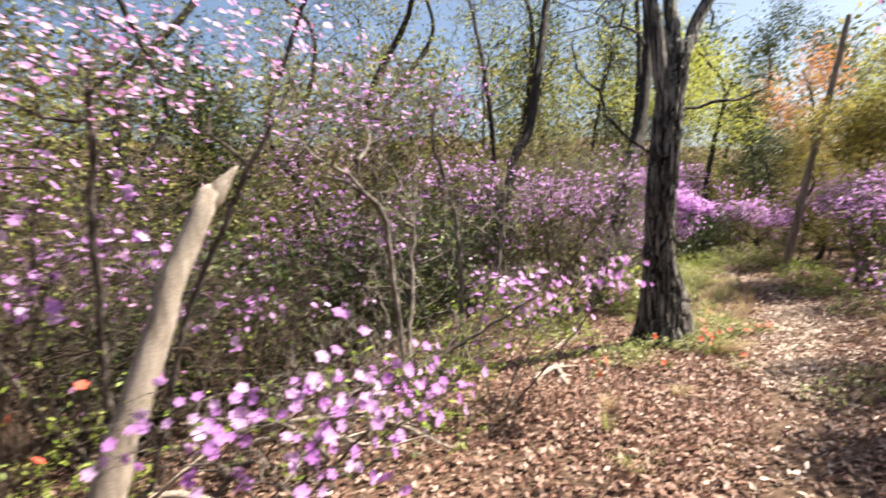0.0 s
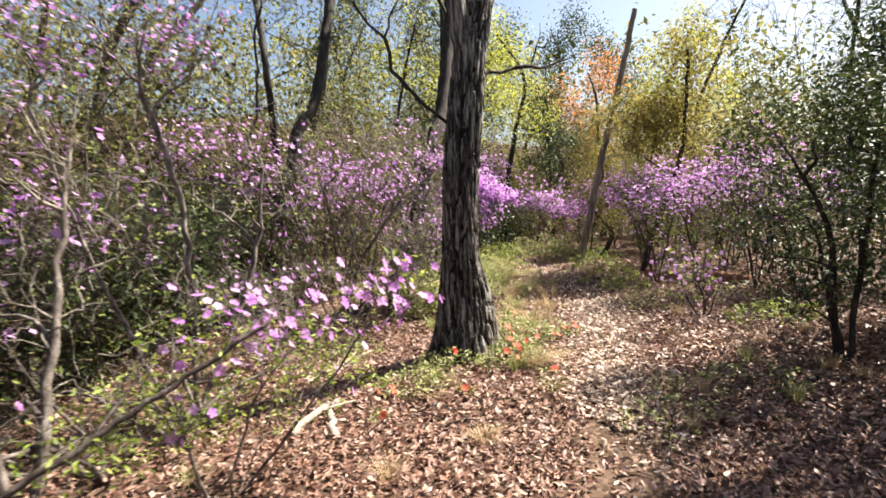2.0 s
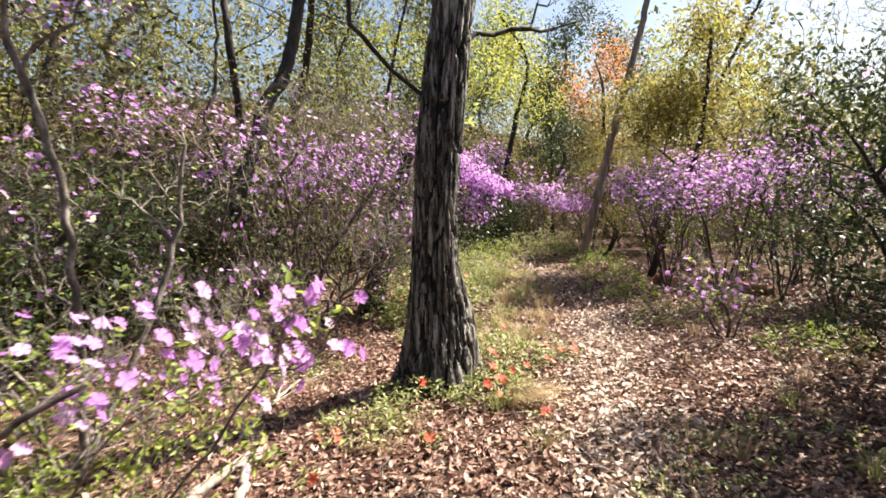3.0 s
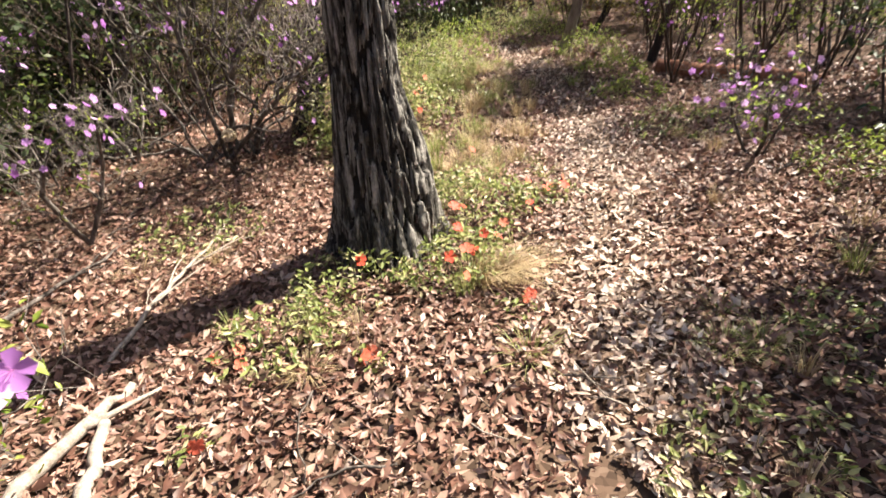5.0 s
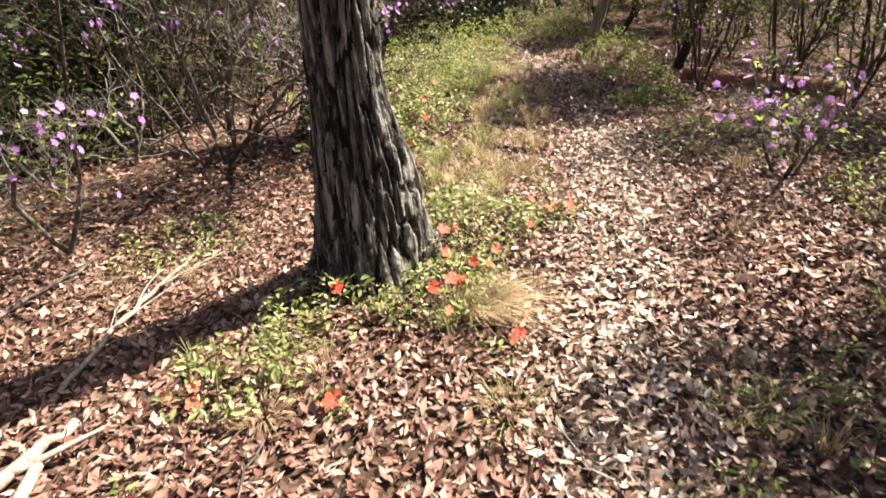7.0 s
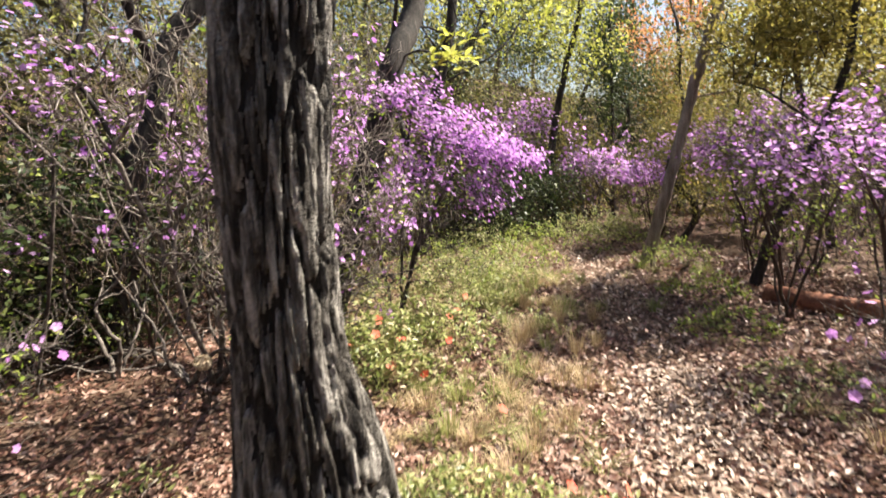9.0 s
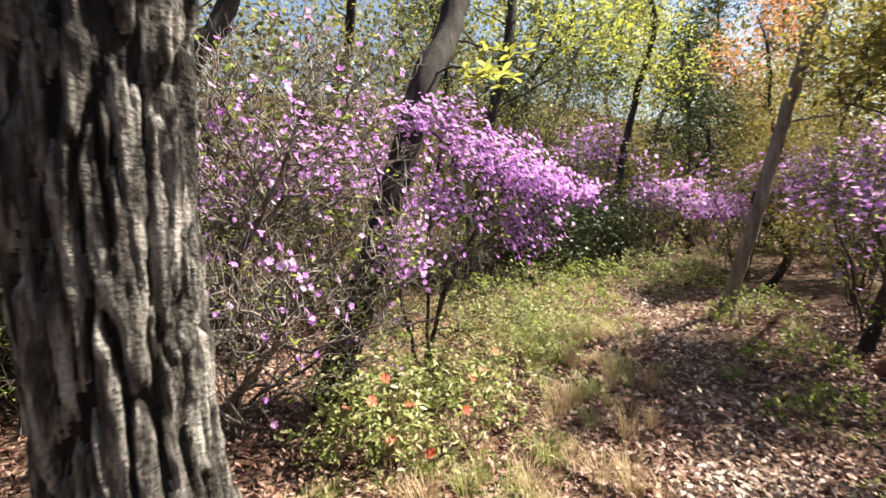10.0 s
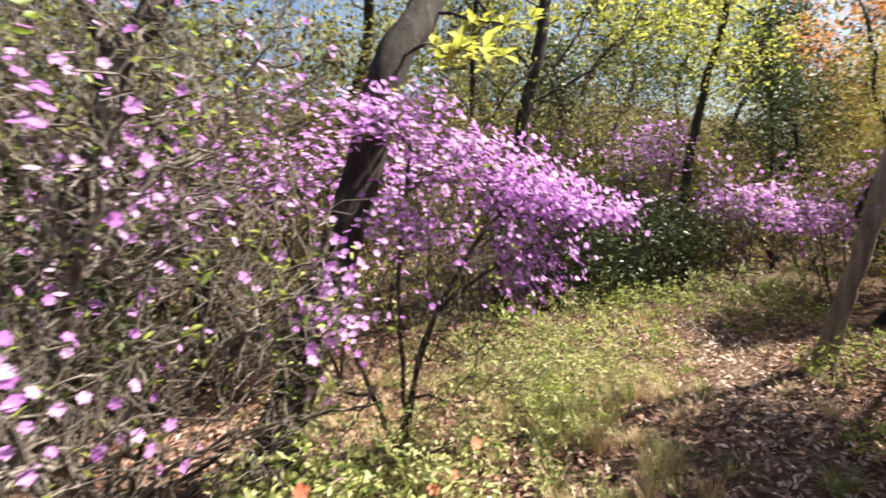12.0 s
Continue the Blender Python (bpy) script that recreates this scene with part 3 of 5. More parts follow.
def wood_tree(name, line, r0, rtop, label, seed, bark, clouds=(), leaf_mat=None, leaf=(0.04, 0.08), per=4, category="tree", group="", sides=16, spread=0.08, extra=(), limb_sides=5, blade=None, big_leaves=(), fuzz=0):
    """A tree with a trunk along a line, relief on its bark, limbs into the clouds and leaves on them."""
    rng = np.random.default_rng(seed)
    x, y = line[0][0], line[0][1]
    z = float(ground_z(x, y)) - 0.05
    ob = thing(name, x, y, z, label, category, group)
    o = (x, y, z)
    pl = Plant((x, y, z), rng)
    end = pl.spine([(x, y, z + 0.08), *line[1:]], start=0, step=0.1, jitter=0.006)
    m = pl.n
    t = pl.length[:m] / pl.length[end]
    r = r0 + (rtop - r0) * t + 0.45 * r0 * np.exp(-pl.length[:m] / (1.6 * r0 + 0.05))
    ang = np.arange(sides) * math.tau / sides
    vv = np.zeros((m, sides, 3))
    for i in range(m):
        d = Vector(pl.p[min(i + 1, m - 1)] - pl.p[max(i - 1, 0)]).normalized()
        ax = d.cross(Vector((0.2, 1, 0.1))).normalized()
        ay = d.cross(ax)
        for k, a in enumerate(ang):
            w = 1 + 0.09 * noise.noise(Vector((math.cos(a) * 2.5, math.sin(a) * 2.5, i * 0.13 + seed))) + 0.07 * noise.noise(Vector((math.cos(a) * 6, math.sin(a) * 6, i * 0.5 + seed)))
            vv[i, k] = Vector(pl.p[i]) + (ax * math.cos(a) + ay * math.sin(a)) * float(r[i]) * w
    k2, i2 = np.meshgrid(np.arange(sides), np.arange(m - 1))
    k2, i2 = k2.ravel(), i2.ravel()
    f = np.stack([i2 * sides + k2, i2 * sides + (k2 + 1) % sides, (i2 + 1) * sides + (k2 + 1) % sides, (i2 + 1) * sides + k2], axis=1)
    v = vv.reshape(-1, 3)
    # broken or living top closed by a fan
    v = np.concatenate([v, [pl.p[m - 1] + np.array([0, 0, rtop * 0.8])]])
    s = np.arange(sides)
    cap = np.stack([(m - 1) * sides + s, (m - 1) * sides + (s + 1) % sides, np.full(sides, m * sides), np.full(sides, m * sides)], axis=1)
    me = bpy.data.meshes.new("trunk")
    me.from_pydata((v - np.array(o)).tolist(), [], f.tolist() + [tuple(q[:3]) for q in cap.tolist()])
    me.materials.append(bark)
    me.polygons.foreach_set("use_smooth", np.ones(len(me.polygons), bool))
    part("trunk", me, ob)
    low = pl.n
    for e in extra:
        pl.spine(e, step=0.1)
    got = []
    for c, rr, n in clouds:
        tp = cloud(rng, c, rr, n)
        pl.reach(tp, step=0.16, wob=0.14, cost=0.12, skip=max(1, int(m * 0.3)))
        got.append(tp)
    if pl.n > low:
        r2 = pl.radii(max(rtop * 0.7, 0.012), 0.0025)
        r2 = np.minimum(r2, rtop * 0.7)
        if fuzz:
            r2 = pl.fuzz(r2, fuzz, 0.003, 0.008, (0.12, 0.5))
        ch = np.zeros(pl.n, bool)
        ch[low:] = True
        part("branches", mesh_of("branches", *pl.tubes(r2, limb_sides, ch, o), bark, True), ob)["kind"] = "stuff"
    if got and leaf_mat:
        foliage(ob, o, np.concatenate(got), leaf, leaf_mat, rng, per=per, spread=spread, blade=blade)
    for centre, rr, n, size in big_leaves:
        q = cloud(rng, centre, rr, n)
        tw = Plant(pl.p[int(np.argmin(np.linalg.norm(pl.p[:pl.n] - np.array(centre), axis=1)))], rng)
        tw.reach(q[:14], step=0.05, wob=0.1)
        part("leafy_twigs", mesh_of("leafy_twigs", *tw.tubes(tw.radii(0.01, 0.002), 5, None, o), bark, True), ob)["kind"] = "stuff"
        k = tw.p[np.array(tw.tips)]
        p = np.repeat(k, max(1, n // len(k)), axis=0)
        d = unit(rng.normal(size=p.shape) * np.array([1, 1, 0.35]) + np.array([0, 0, 0.1]))
        nz = unit(np.cross(d, np.cross([0, 0, 1.0], d)) + rng.normal(size=p.shape) * 0.15)
        rot = np.stack([np.cross(d, nz), d, nz], axis=-1)
        v, f = scatter(LEAF_V, LEAF_F, p - np.array(o), rot, rng.uniform(size[0], size[1], len(p)))
        part("large_leaves", mesh_of("large_leaves", v, f, YELLOW), ob, "bright yellow new leaves")["kind"] = "stuff"
    return ob

# ---- trees near the trail ----
wood_tree("leaning_oak", [(4.2, 7.8), (4.36, 7.82, 0.45), (4.55, 7.85, 0.93), (4.82, 7.93, 1.59), (5.03, 7.9, 2.22), (5.3, 8.08, 2.65), (5.6, 8.25, 3.5), (5.9, 8.5, 4.8), (6.0, 8.7, 6.2)], 0.12, 0.07,
          "leaning oak with dark rough bark among azalea shrubs", 11, DARK_BARK,
          [((6.0, 8.4, 6.2), (1.5, 1.4, 1.2), 70), ((4.6, 8.3, 5.4), (1.2, 1.0, 1.0), 50)], YOUNG,
          big_leaves=[((5.4, 7.55, 2.2), (0.34, 0.26, 0.12), 70, (0.07, 0.12)), ((5.62, 7.8, 2.42), (0.25, 0.2, 0.12), 40, (0.07, 0.12))])
wood_tree("slender_dark_tree", [(6.6, 11.3), (6.72, 11.25, 1.0), (6.95, 11.2, 2.26), (7.12, 11.13, 2.89), (7.27, 11.07, 3.65), (7.5, 11.2, 5.0), (7.6, 11.3, 6.4)], 0.1, 0.05,
          "slender dark tree with fresh yellow leaves on spreading limbs", 12, DARK_BARK,
          [((7.6, 11.3, 5.6), (1.4, 1.3, 1.0), 70), ((8.6, 11.3, 3.7), (0.9, 0.7, 0.5), 80), ((7.7, 11.6, 4.1), (1.1, 0.8, 0.5), 80), ((6.4, 11.4, 4.2), (0.9, 0.7, 0.6), 60)], YELLOW, (0.05, 0.1), 8,
          extra=[[(7.02, 11.17, 2.5), (7.5, 10.95, 2.75), (8.0, 10.85, 3.05), (8.5, 10.9, 3.6)], [(7.05, 11.15, 2.65), (7.6, 11.2, 3.2), (8.1, 11.3, 3.9)], [(7.1, 11.1, 2.9), (6.7, 11.0, 3.3), (6.3, 11.0, 3.9)]])
wood_tree("leaning_snag", [(8.45, 8.5), (8.5, 8.38, 0.45), (8.55, 8.25, 0.95), (8.75, 7.98, 2.3), (8.87, 7.83, 2.95), (9.0, 7.68, 3.7), (9.1, 7.55, 4.4)], 0.072, 0.045,
          "leaning bare tree trunk with a broken top", 13, SNAG_BARK, [((8.9, 7.9, 2.3), (0.5, 0.4, 0.9), 16)])
wood_tree("forked_young_oak", [(2.66, 8.75), (2.73, 8.76, 0.35), (2.89, 8.77, 0.81), (2.99, 8.78, 1.5), (3.24, 8.79, 2.02), (3.37, 8.79, 2.5), (3.7, 8.85, 3.0), (4.05, 9.0, 4.2), (4.4, 9.3, 5.3), (4.6, 9.6, 6.6)], 0.105, 0.06,
          "young oak with a dark forked trunk in the thicket", 14, DARK_BARK,
          [((4.6, 9.6, 6.0), (1.6, 1.4, 1.3), 80), ((3.2, 8.9, 4.6), (1.2, 1.0, 0.9), 50)], YOUNG,
          extra=[[(2.97, 8.78, 1.45), (2.82, 8.77, 1.91), (2.67, 8.75, 2.37), (2.81, 8.77, 2.65), (2.9, 8.8, 3.4)], [(2.82, 8.77, 1.9), (2.4, 8.7, 2.2), (2.0, 8.7, 2.6)]])
broken_trunk = wood_tree("broken_pale_trunk", [(-1.15, 2.5), (-0.99, 2.53, 0.45), (-0.82, 2.58, 0.9), (-0.64, 2.63, 1.38), (-0.47, 2.68, 1.72)], 0.085, 0.05,
          "broken pale dead trunk stripped of its bark", 15, PALE_WOOD)

# ---- azalea thicket ----
AZ = "azalea shrub with grey twigs and purple blossoms"
azalea(-0.35, 3.0, [[(-0.3, 2.95), (-0.1, 2.6, 0.5), (0.1, 2.2, 0.85)], [(-0.4, 3.0), (-0.5, 2.5, 0.5), (-0.6, 2.0, 0.75)], [(-0.3, 3.0), (0.15, 2.9, 0.4), (0.4, 2.7, 0.6)]],
       [((0.15, 2.0, 0.95), (0.32, 0.28, 0.25), 40, 0.75), ((-0.1, 2.15, 0.62), (0.5, 0.35, 0.25), 50, 0.75), ((-0.55, 2.1, 0.8), (0.35, 0.3, 0.25), 36, 0.7), ((0.1, 2.6, 0.6), (0.6, 0.5, 0.4), 50, 0.15), ((0.4, 2.45, 0.75), (0.26, 0.24, 0.15), 30, 0.8)],
       "low spreading azalea with pale purple blossoms beside the trail", 21, singles=220, leaves=0.6, dens=1.5, per=1, fuzz=700, blossom=(0.042, 0.062))
azalea(-1.3, 3.7, [[(-1.3, 3.6), (-1.25, 3.4, 1.0), (-1.1, 3.1, 2.0), (-0.9, 2.9, 2.7)], [(-1.2, 3.7), (-0.8, 3.5, 1.1), (-0.35, 3.25, 1.9), (0.1, 3.1, 2.6)], [(-1.4, 3.8), (-2.0, 3.5, 1.2), (-2.2, 3.2, 2.2)]],
       [((-0.9, 3.0, 2.45), (0.8, 0.5, 0.4), 130, 0.6), ((-2.0, 3.0, 2.3), (0.7, 0.6, 0.5), 90, 0.6), ((-0.1, 3.3, 2.4), (0.6, 0.5, 0.5), 70, 0.35), ((-1.3, 3.5, 1.3), (1.1, 0.6, 0.8), 90, 0.05)],
       "tall azalea with grey stems and pink-purple blossoms overhead", 22, r0=0.035, mat=PINK, singles=120, leaves=0.16, dens=1.7)
azalea(0.5, 3.85, [[(0.49, 3.82), (0.49, 3.75, 0.4), (0.46, 3.6, 1.1), (0.37, 3.44, 1.65), (0.0, 3.28, 1.95), (-0.4, 3.1, 2.2)], [(0.51, 3.84), (0.5, 3.8, 0.42), (0.9, 3.95, 0.42), (1.117, 4.1, 0.48), (1.4, 4.2, 0.7)],
                    [(0.45, 3.85), (0.2, 3.5, 0.8), (-0.21, 3.03, 1.6), (-0.6, 2.85, 1.85)], [(0.5, 3.95), (0.7, 4.3, 1.1), (0.9, 4.6, 2.2)]],
       [((0.2, 3.6, 2.3), (0.8, 0.5, 0.5), 80, 0.3), ((0.6, 4.5, 1.6), (0.8, 0.6, 0.7), 90, 0.04), ((0.1, 4.2, 0.6), (0.8, 0.6, 0.5), 60, 0.05)],
       "leggy azalea with pale grey stems and few blossoms", 23, r0=0.034, bark=PALE_TWIG, rtip=0.0018, leaves=0.12, fuzz=300, dens=1.3)
azalea(1.35, 5.6, [[(1.35, 5.55), (1.4, 5.5, 0.7), (1.39, 5.5, 1.56), (1.25, 5.56, 2.37), (1.35, 5.6, 2.9)], [(1.4, 5.6), (1.9, 5.7, 1.0), (2.1, 5.8, 2.0)], [(1.2, 5.6), (0.8, 5.7, 1.2), (0.6, 5.7, 2.2)]],
       [((1.1, 5.5, 2.75), (0.9, 0.6, 0.45), 150, 0.55), ((2.0, 5.9, 1.9), (0.8, 0.6, 0.6), 110, 0.12), ((0.9, 5.8, 1.4), (1.0, 0.6, 0.8), 120, 0.05)],
       "tall twiggy azalea with purple blossoms on its crown", 24, r0=0.035, bark=PALE_TWIG, rtip=0.0016, leaves=0.15)
azalea(1.3, 4.0, [[(1.3, 3.95), (1.4, 3.8, 0.5), (1.6, 3.5, 0.85)], [(1.4, 4.0), (1.8, 3.7, 0.6), (2.0, 3.45, 0.95)], [(1.2, 4.0), (1.1, 3.9, 0.6), (1.1, 3.8, 0.9)], [(1.4, 4.1), (1.7, 4.2, 0.5), (2.0, 4.0, 0.7)]],
       [((1.95, 3.5, 0.98), (0.26, 0.22, 0.14), 46, 0.75), ((1.45, 3.9, 0.9), (0.42, 0.35, 0.2), 60, 0.65), ((1.1, 4.0, 0.6), (0.45, 0.4, 0.25), 60, 0.35), ((1.6, 3.85, 0.55), (0.5, 0.35, 0.25), 60, 0.08), ((2.05, 3.42, 1.06), (0.06, 0.1, 0.13), 14, 0.95), ((0.8, 3.95, 0.5), (0.4, 0.35, 0.25), 46, 0.25), ((1.7, 4.1, 0.7), (0.5, 0.35, 0.2), 46, 0.45)],
       "low azalea with purple blossoms and bright new leaves", 25, r0=0.012, bark=PALE_TWIG, singles=200, leaves=0.75, dens=1.3, per=1, stamens=True, blossom=(0.045, 0.065), leaf_per=6, leaf_spread=0.04)
azalea(0.2, 6.8, [[(0.2, 6.8), (0.1, 6.6, 1.2), (-0.2, 6.4, 2.4)], [(0.3, 6.8), (0.7, 6.8, 1.2), (0.9, 6.9, 2.3)]],
       [((-0.2, 6.5, 2.4), (1.0, 0.7, 0.7), 120, 0.4), ((0.4, 6.8, 1.2), (1.2, 0.7, 0.9), 130, 0.05), ((0.3, 6.6, 3.2), (1.2, 0.7, 0.6), 90, 0.3)], AZ, 26, r0=0.035)
azalea(-2.4, 5.2, [[(-2.4, 5.2), (-2.3, 5.0, 1.2), (-2.0, 4.7, 2.4)], [(-2.5, 5.2), (-3.0, 5.0, 1.2), (-3.2, 4.8, 2.3)]],
       [((-2.2, 4.8, 2.3), (1.2, 0.7, 0.8), 150, 0.35), ((-1.6, 5.2, 1.3), (1.4, 0.8, 0.9), 160, 0.04)], AZ, 27, r0=0.035)
azalea(2.1, 8.1, [[(2.1, 8.0), (2.0, 7.7, 0.8), (1.9, 7.3, 1.6)], [(2.2, 8.1), (2.5, 7.7, 0.9), (2.7, 7.4, 1.7)], [(2.0, 8.1), (1.7, 8.0, 1.0), (1.4, 7.7, 1.9)]],
       [((2.1, 7.9, 2.25), (0.95, 0.45, 0.22), 120, 0.6), ((2.2, 7.9, 1.5), (0.8, 0.4, 0.4), 50, 0.03)], AZ, 28, leaves=0.25, fuzz=350, dens=1.5)
azalea(3.35, 7.65, [[(3.35, 7.6), (3.25, 7.4, 0.6), (3.075, 7.055, 1.38), (2.9, 6.9, 1.9)], [(3.4, 7.65), (3.5, 7.3, 0.7), (3.8, 6.9, 1.3), (4.1, 6.71, 1.88)], [(3.4, 7.6), (3.7, 7.0, 0.5), (3.97, 6.3, 1.0)],
                    [(3.3, 7.7), (3.0, 7.7, 0.9), (2.8, 7.7, 1.8)], [(3.45, 7.7), (3.7, 7.8, 1.1), (3.9, 7.7, 2.1)]],
       [((3.95, 6.75, 1.75), (0.6, 0.5, 0.5), 220, 0.06), ((3.75, 6.35, 1.0), (0.45, 0.35, 0.25), 110, 0.16), ((3.3, 7.2, 1.6), (0.8, 0.6, 0.7), 260, 0.05), ((3.9, 7.0, 0.9), (0.8, 0.6, 0.6), 240, 0.03),
        ((4.2, 7.2, 2.15), (0.7, 0.5, 0.3), 130, 0.24), ((3.2, 6.7, 2.1), (0.5, 0.4, 0.4), 110, 0.12), ((4.35, 6.9, 1.3), (0.45, 0.4, 0.5), 130, 0.04)],
       "wide twiggy azalea with scattered purple blossoms", 29, blossom=(0.032, 0.048), bark=PALE_TWIG, rtip=0.0024, r0=0.03, singles=200, leaves=0.1, fuzz=2200)
azalea(4.95, 8.1, [[(4.95, 8.05), (5.1, 7.9, 0.6), (5.4, 7.8, 1.2), (5.85, 7.8, 1.6)], [(5.0, 8.1), (5.15, 7.9, 0.75), (5.6, 7.75, 1.15), (6.3, 7.75, 1.33)], [(4.9, 8.1), (4.7, 7.7, 0.8), (4.5, 7.3, 1.7)], [(5.0, 8.1), (5.0, 7.9, 1.0), (5.1, 7.75, 1.8)]],
       [((4.55, 7.45, 1.95), (0.42, 0.3, 0.13), 60, 0.4), ((5.0, 7.55, 1.92), (0.36, 0.3, 0.12), 70, 0.7), ((5.4, 7.7, 1.7), (0.38, 0.32, 0.16), 100, 0.75), ((5.75, 7.75, 1.5), (0.34, 0.3, 0.16), 110, 0.85), ((6.05, 7.78, 1.38), (0.3, 0.25, 0.08), 60, 0.9),
        ((6.3, 7.78, 1.34), (0.14, 0.12, 0.05), 22, 0.9), ((5.72, 7.72, 1.2), (0.36, 0.3, 0.13), 60, 0.6), ((5.75, 7.7, 1.02), (0.26, 0.22, 0.1), 36, 0.65), ((5.2, 7.6, 1.4), (0.4, 0.3, 0.2), 80, 0.4), ((5.2, 7.65, 0.95), (0.5, 0.4, 0.35), 80, 0.05), ((4.62, 7.2, 1.1), (0.2, 0.25, 0.3), 50, 0.14), ((4.45, 7.45, 0.65), (0.42, 0.28, 0.42), 130, 0.04), ((5.3, 7.7, 0.6), (0.5, 0.35, 0.35), 70, 0.02)],
       "azalea in full bloom, dense with bright purple blossoms", 30, r0=0.026, singles=300, leaves=0.2, per=4, blossom=(0.026, 0.043), fuzz=2200)

azalea(2.2, 6.5, [[(2.2, 6.5), (2.1, 6.3, 0.4), (2.25, 6.2, 0.7)], [(2.2, 6.5), (2.4, 6.4, 0.4), (2.45, 6.2, 0.7)]],
       [((2.55, 6.15, 0.8), (0.3, 0.25, 0.1), 40, 0.6), ((1.9, 6.2, 0.75), (0.35, 0.3, 0.2), 50, 0.6), ((2.2, 6.4, 0.5), (0.5, 0.4, 0.3), 70, 0.05)],
       "low azalea with purple blossoms at the thicket's edge", 31, singles=80, leaves=0.6, dens=1.0, per=1, bark=PALE_TWIG)

# right of the trail
wood_tree("leaning_yellow_tree", [(8.45, 7.05), (8.5, 6.95, 0.4), (8.65, 6.75, 1.1), (8.8, 6.5, 2.0), (8.85, 6.4, 3.4)], 0.05, 0.02, "small leaning tree with yellow-green young leaves", 16, DARK_BARK,
          # leaf clouds with y from 7.0 up are added to shade the trail
          [((8.7, 7.2, 2.5), (0.8, 0.6, 0.6), 90), ((8.8, 6.5, 2.4), (0.8, 0.8, 0.7), 130), ((8.9, 6.4, 3.4), (0.5, 0.5, 0.6), 80), ((9.3, 7.6, 2.4), (0.7, 0.6, 0.55), 110), ((9.1, 7.0, 2.6), (0.6, 0.6, 0.5), 120)], OCHRE, (0.045, 0.085), 16, spread=0.1)
wood_tree("slender_evergreen_tree", [(11.9, 12.8), (11.85, 12.78, 0.9), (11.95, 12.85, 2.2), (11.9, 12.8, 4.2)], 0.045, 0.018, "slender young evergreen with a bushy green crown", 216, DARK_BARK,
          [((11.6, 12.8, 2.2), (0.75, 0.65, 0.4), 80), ((12.3, 12.7, 2.8), (0.7, 0.65, 0.4), 80), ((11.8, 12.8, 3.4), (0.7, 0.6, 0.4), 80), ((12.0, 12.8, 4.2), (0.5, 0.5, 0.4), 60)], EVERGREEN, (0.05, 0.1), 12, spread=0.1)
azalea(5.55, 3.05, [[(5.55, 3.05), (5.53, 3.08, 0.4), (5.5, 3.1, 0.95), (5.42, 3.3, 1.5), (5.45, 3.6, 1.9)], [(5.58, 3.0), (5.6, 2.95, 0.6), (5.6, 2.85, 1.4), (5.55, 2.75, 2.3)], [(5.6, 3.1), (5.75, 3.3, 0.9), (5.75, 3.6, 1.3)]],
       [((5.5, 2.95, 1.8), (0.55, 0.5, 0.4), 170, 0.0), ((5.55, 3.6, 1.75), (0.45, 0.42, 0.45), 90, 0.03), ((5.7, 3.0, 1.4), (0.5, 0.5, 0.5), 90, 0.02), ((5.5, 3.5, 1.1), (0.5, 0.5, 0.4), 80, 0.0), ((5.55, 3.2, 0.65), (0.65, 0.55, 0.4), 120, 0.0)],
       "dark evergreen shrub with glossy leaves and black stems", 40, r0=0.04, bark=DARK_BARK, leaves=1.0, leaf_mat=EVERGREEN, name="evergreen_shrub", group="", leaf_size=(0.03, 0.06), leaf_per=7, leaf_spread=0.05, dens=1.6)
azalea(4.1, 1.0, [[(4.1, 1.0), (4.0, 1.3, 1.0), (3.7, 1.8, 2.0), (3.45, 2.2, 2.55)], [(4.15, 1.0), (4.3, 1.4, 1.2), (4.2, 1.9, 2.3)], [(4.1, 0.9), (3.9, 0.6, 1.1), (3.8, 0.4, 2.2)]],
       [((3.45, 2.25, 2.6), (0.4, 0.35, 0.3), 60, 0.6), ((4.1, 1.5, 2.4), (0.6, 0.5, 0.4), 80, 0.5), ((3.9, 0.7, 2.0), (0.6, 0.5, 0.5), 60, 0.4)],
       "tall azalea with pink blossoms arching over the trail edge", 42, r0=0.035, mat=PINK, leaves=0.04, leaf_size=(0.018, 0.032))
azalea(6.15, 4.55, [[(6.1, 4.5), (5.9, 4.4, 0.3), (5.5, 4.3, 0.5)], [(6.1, 4.6), (6.0, 4.7, 0.4), (5.9, 4.7, 0.6)], [(6.2, 4.5), (6.2, 4.3, 0.5), (6.1, 4.1, 0.6)]],
       [((5.55, 4.35, 0.52), (0.32, 0.3, 0.12), 40, 0.65), ((5.95, 4.55, 0.55), (0.4, 0.4, 0.22), 70, 0.3), ((6.1, 4.5, 0.3), (0.4, 0.4, 0.2), 50, 0.02)],
       "low azalea with purple blossoms and pale new leaves", 41, singles=80, leaves=0.9, dens=0.9, per=1)
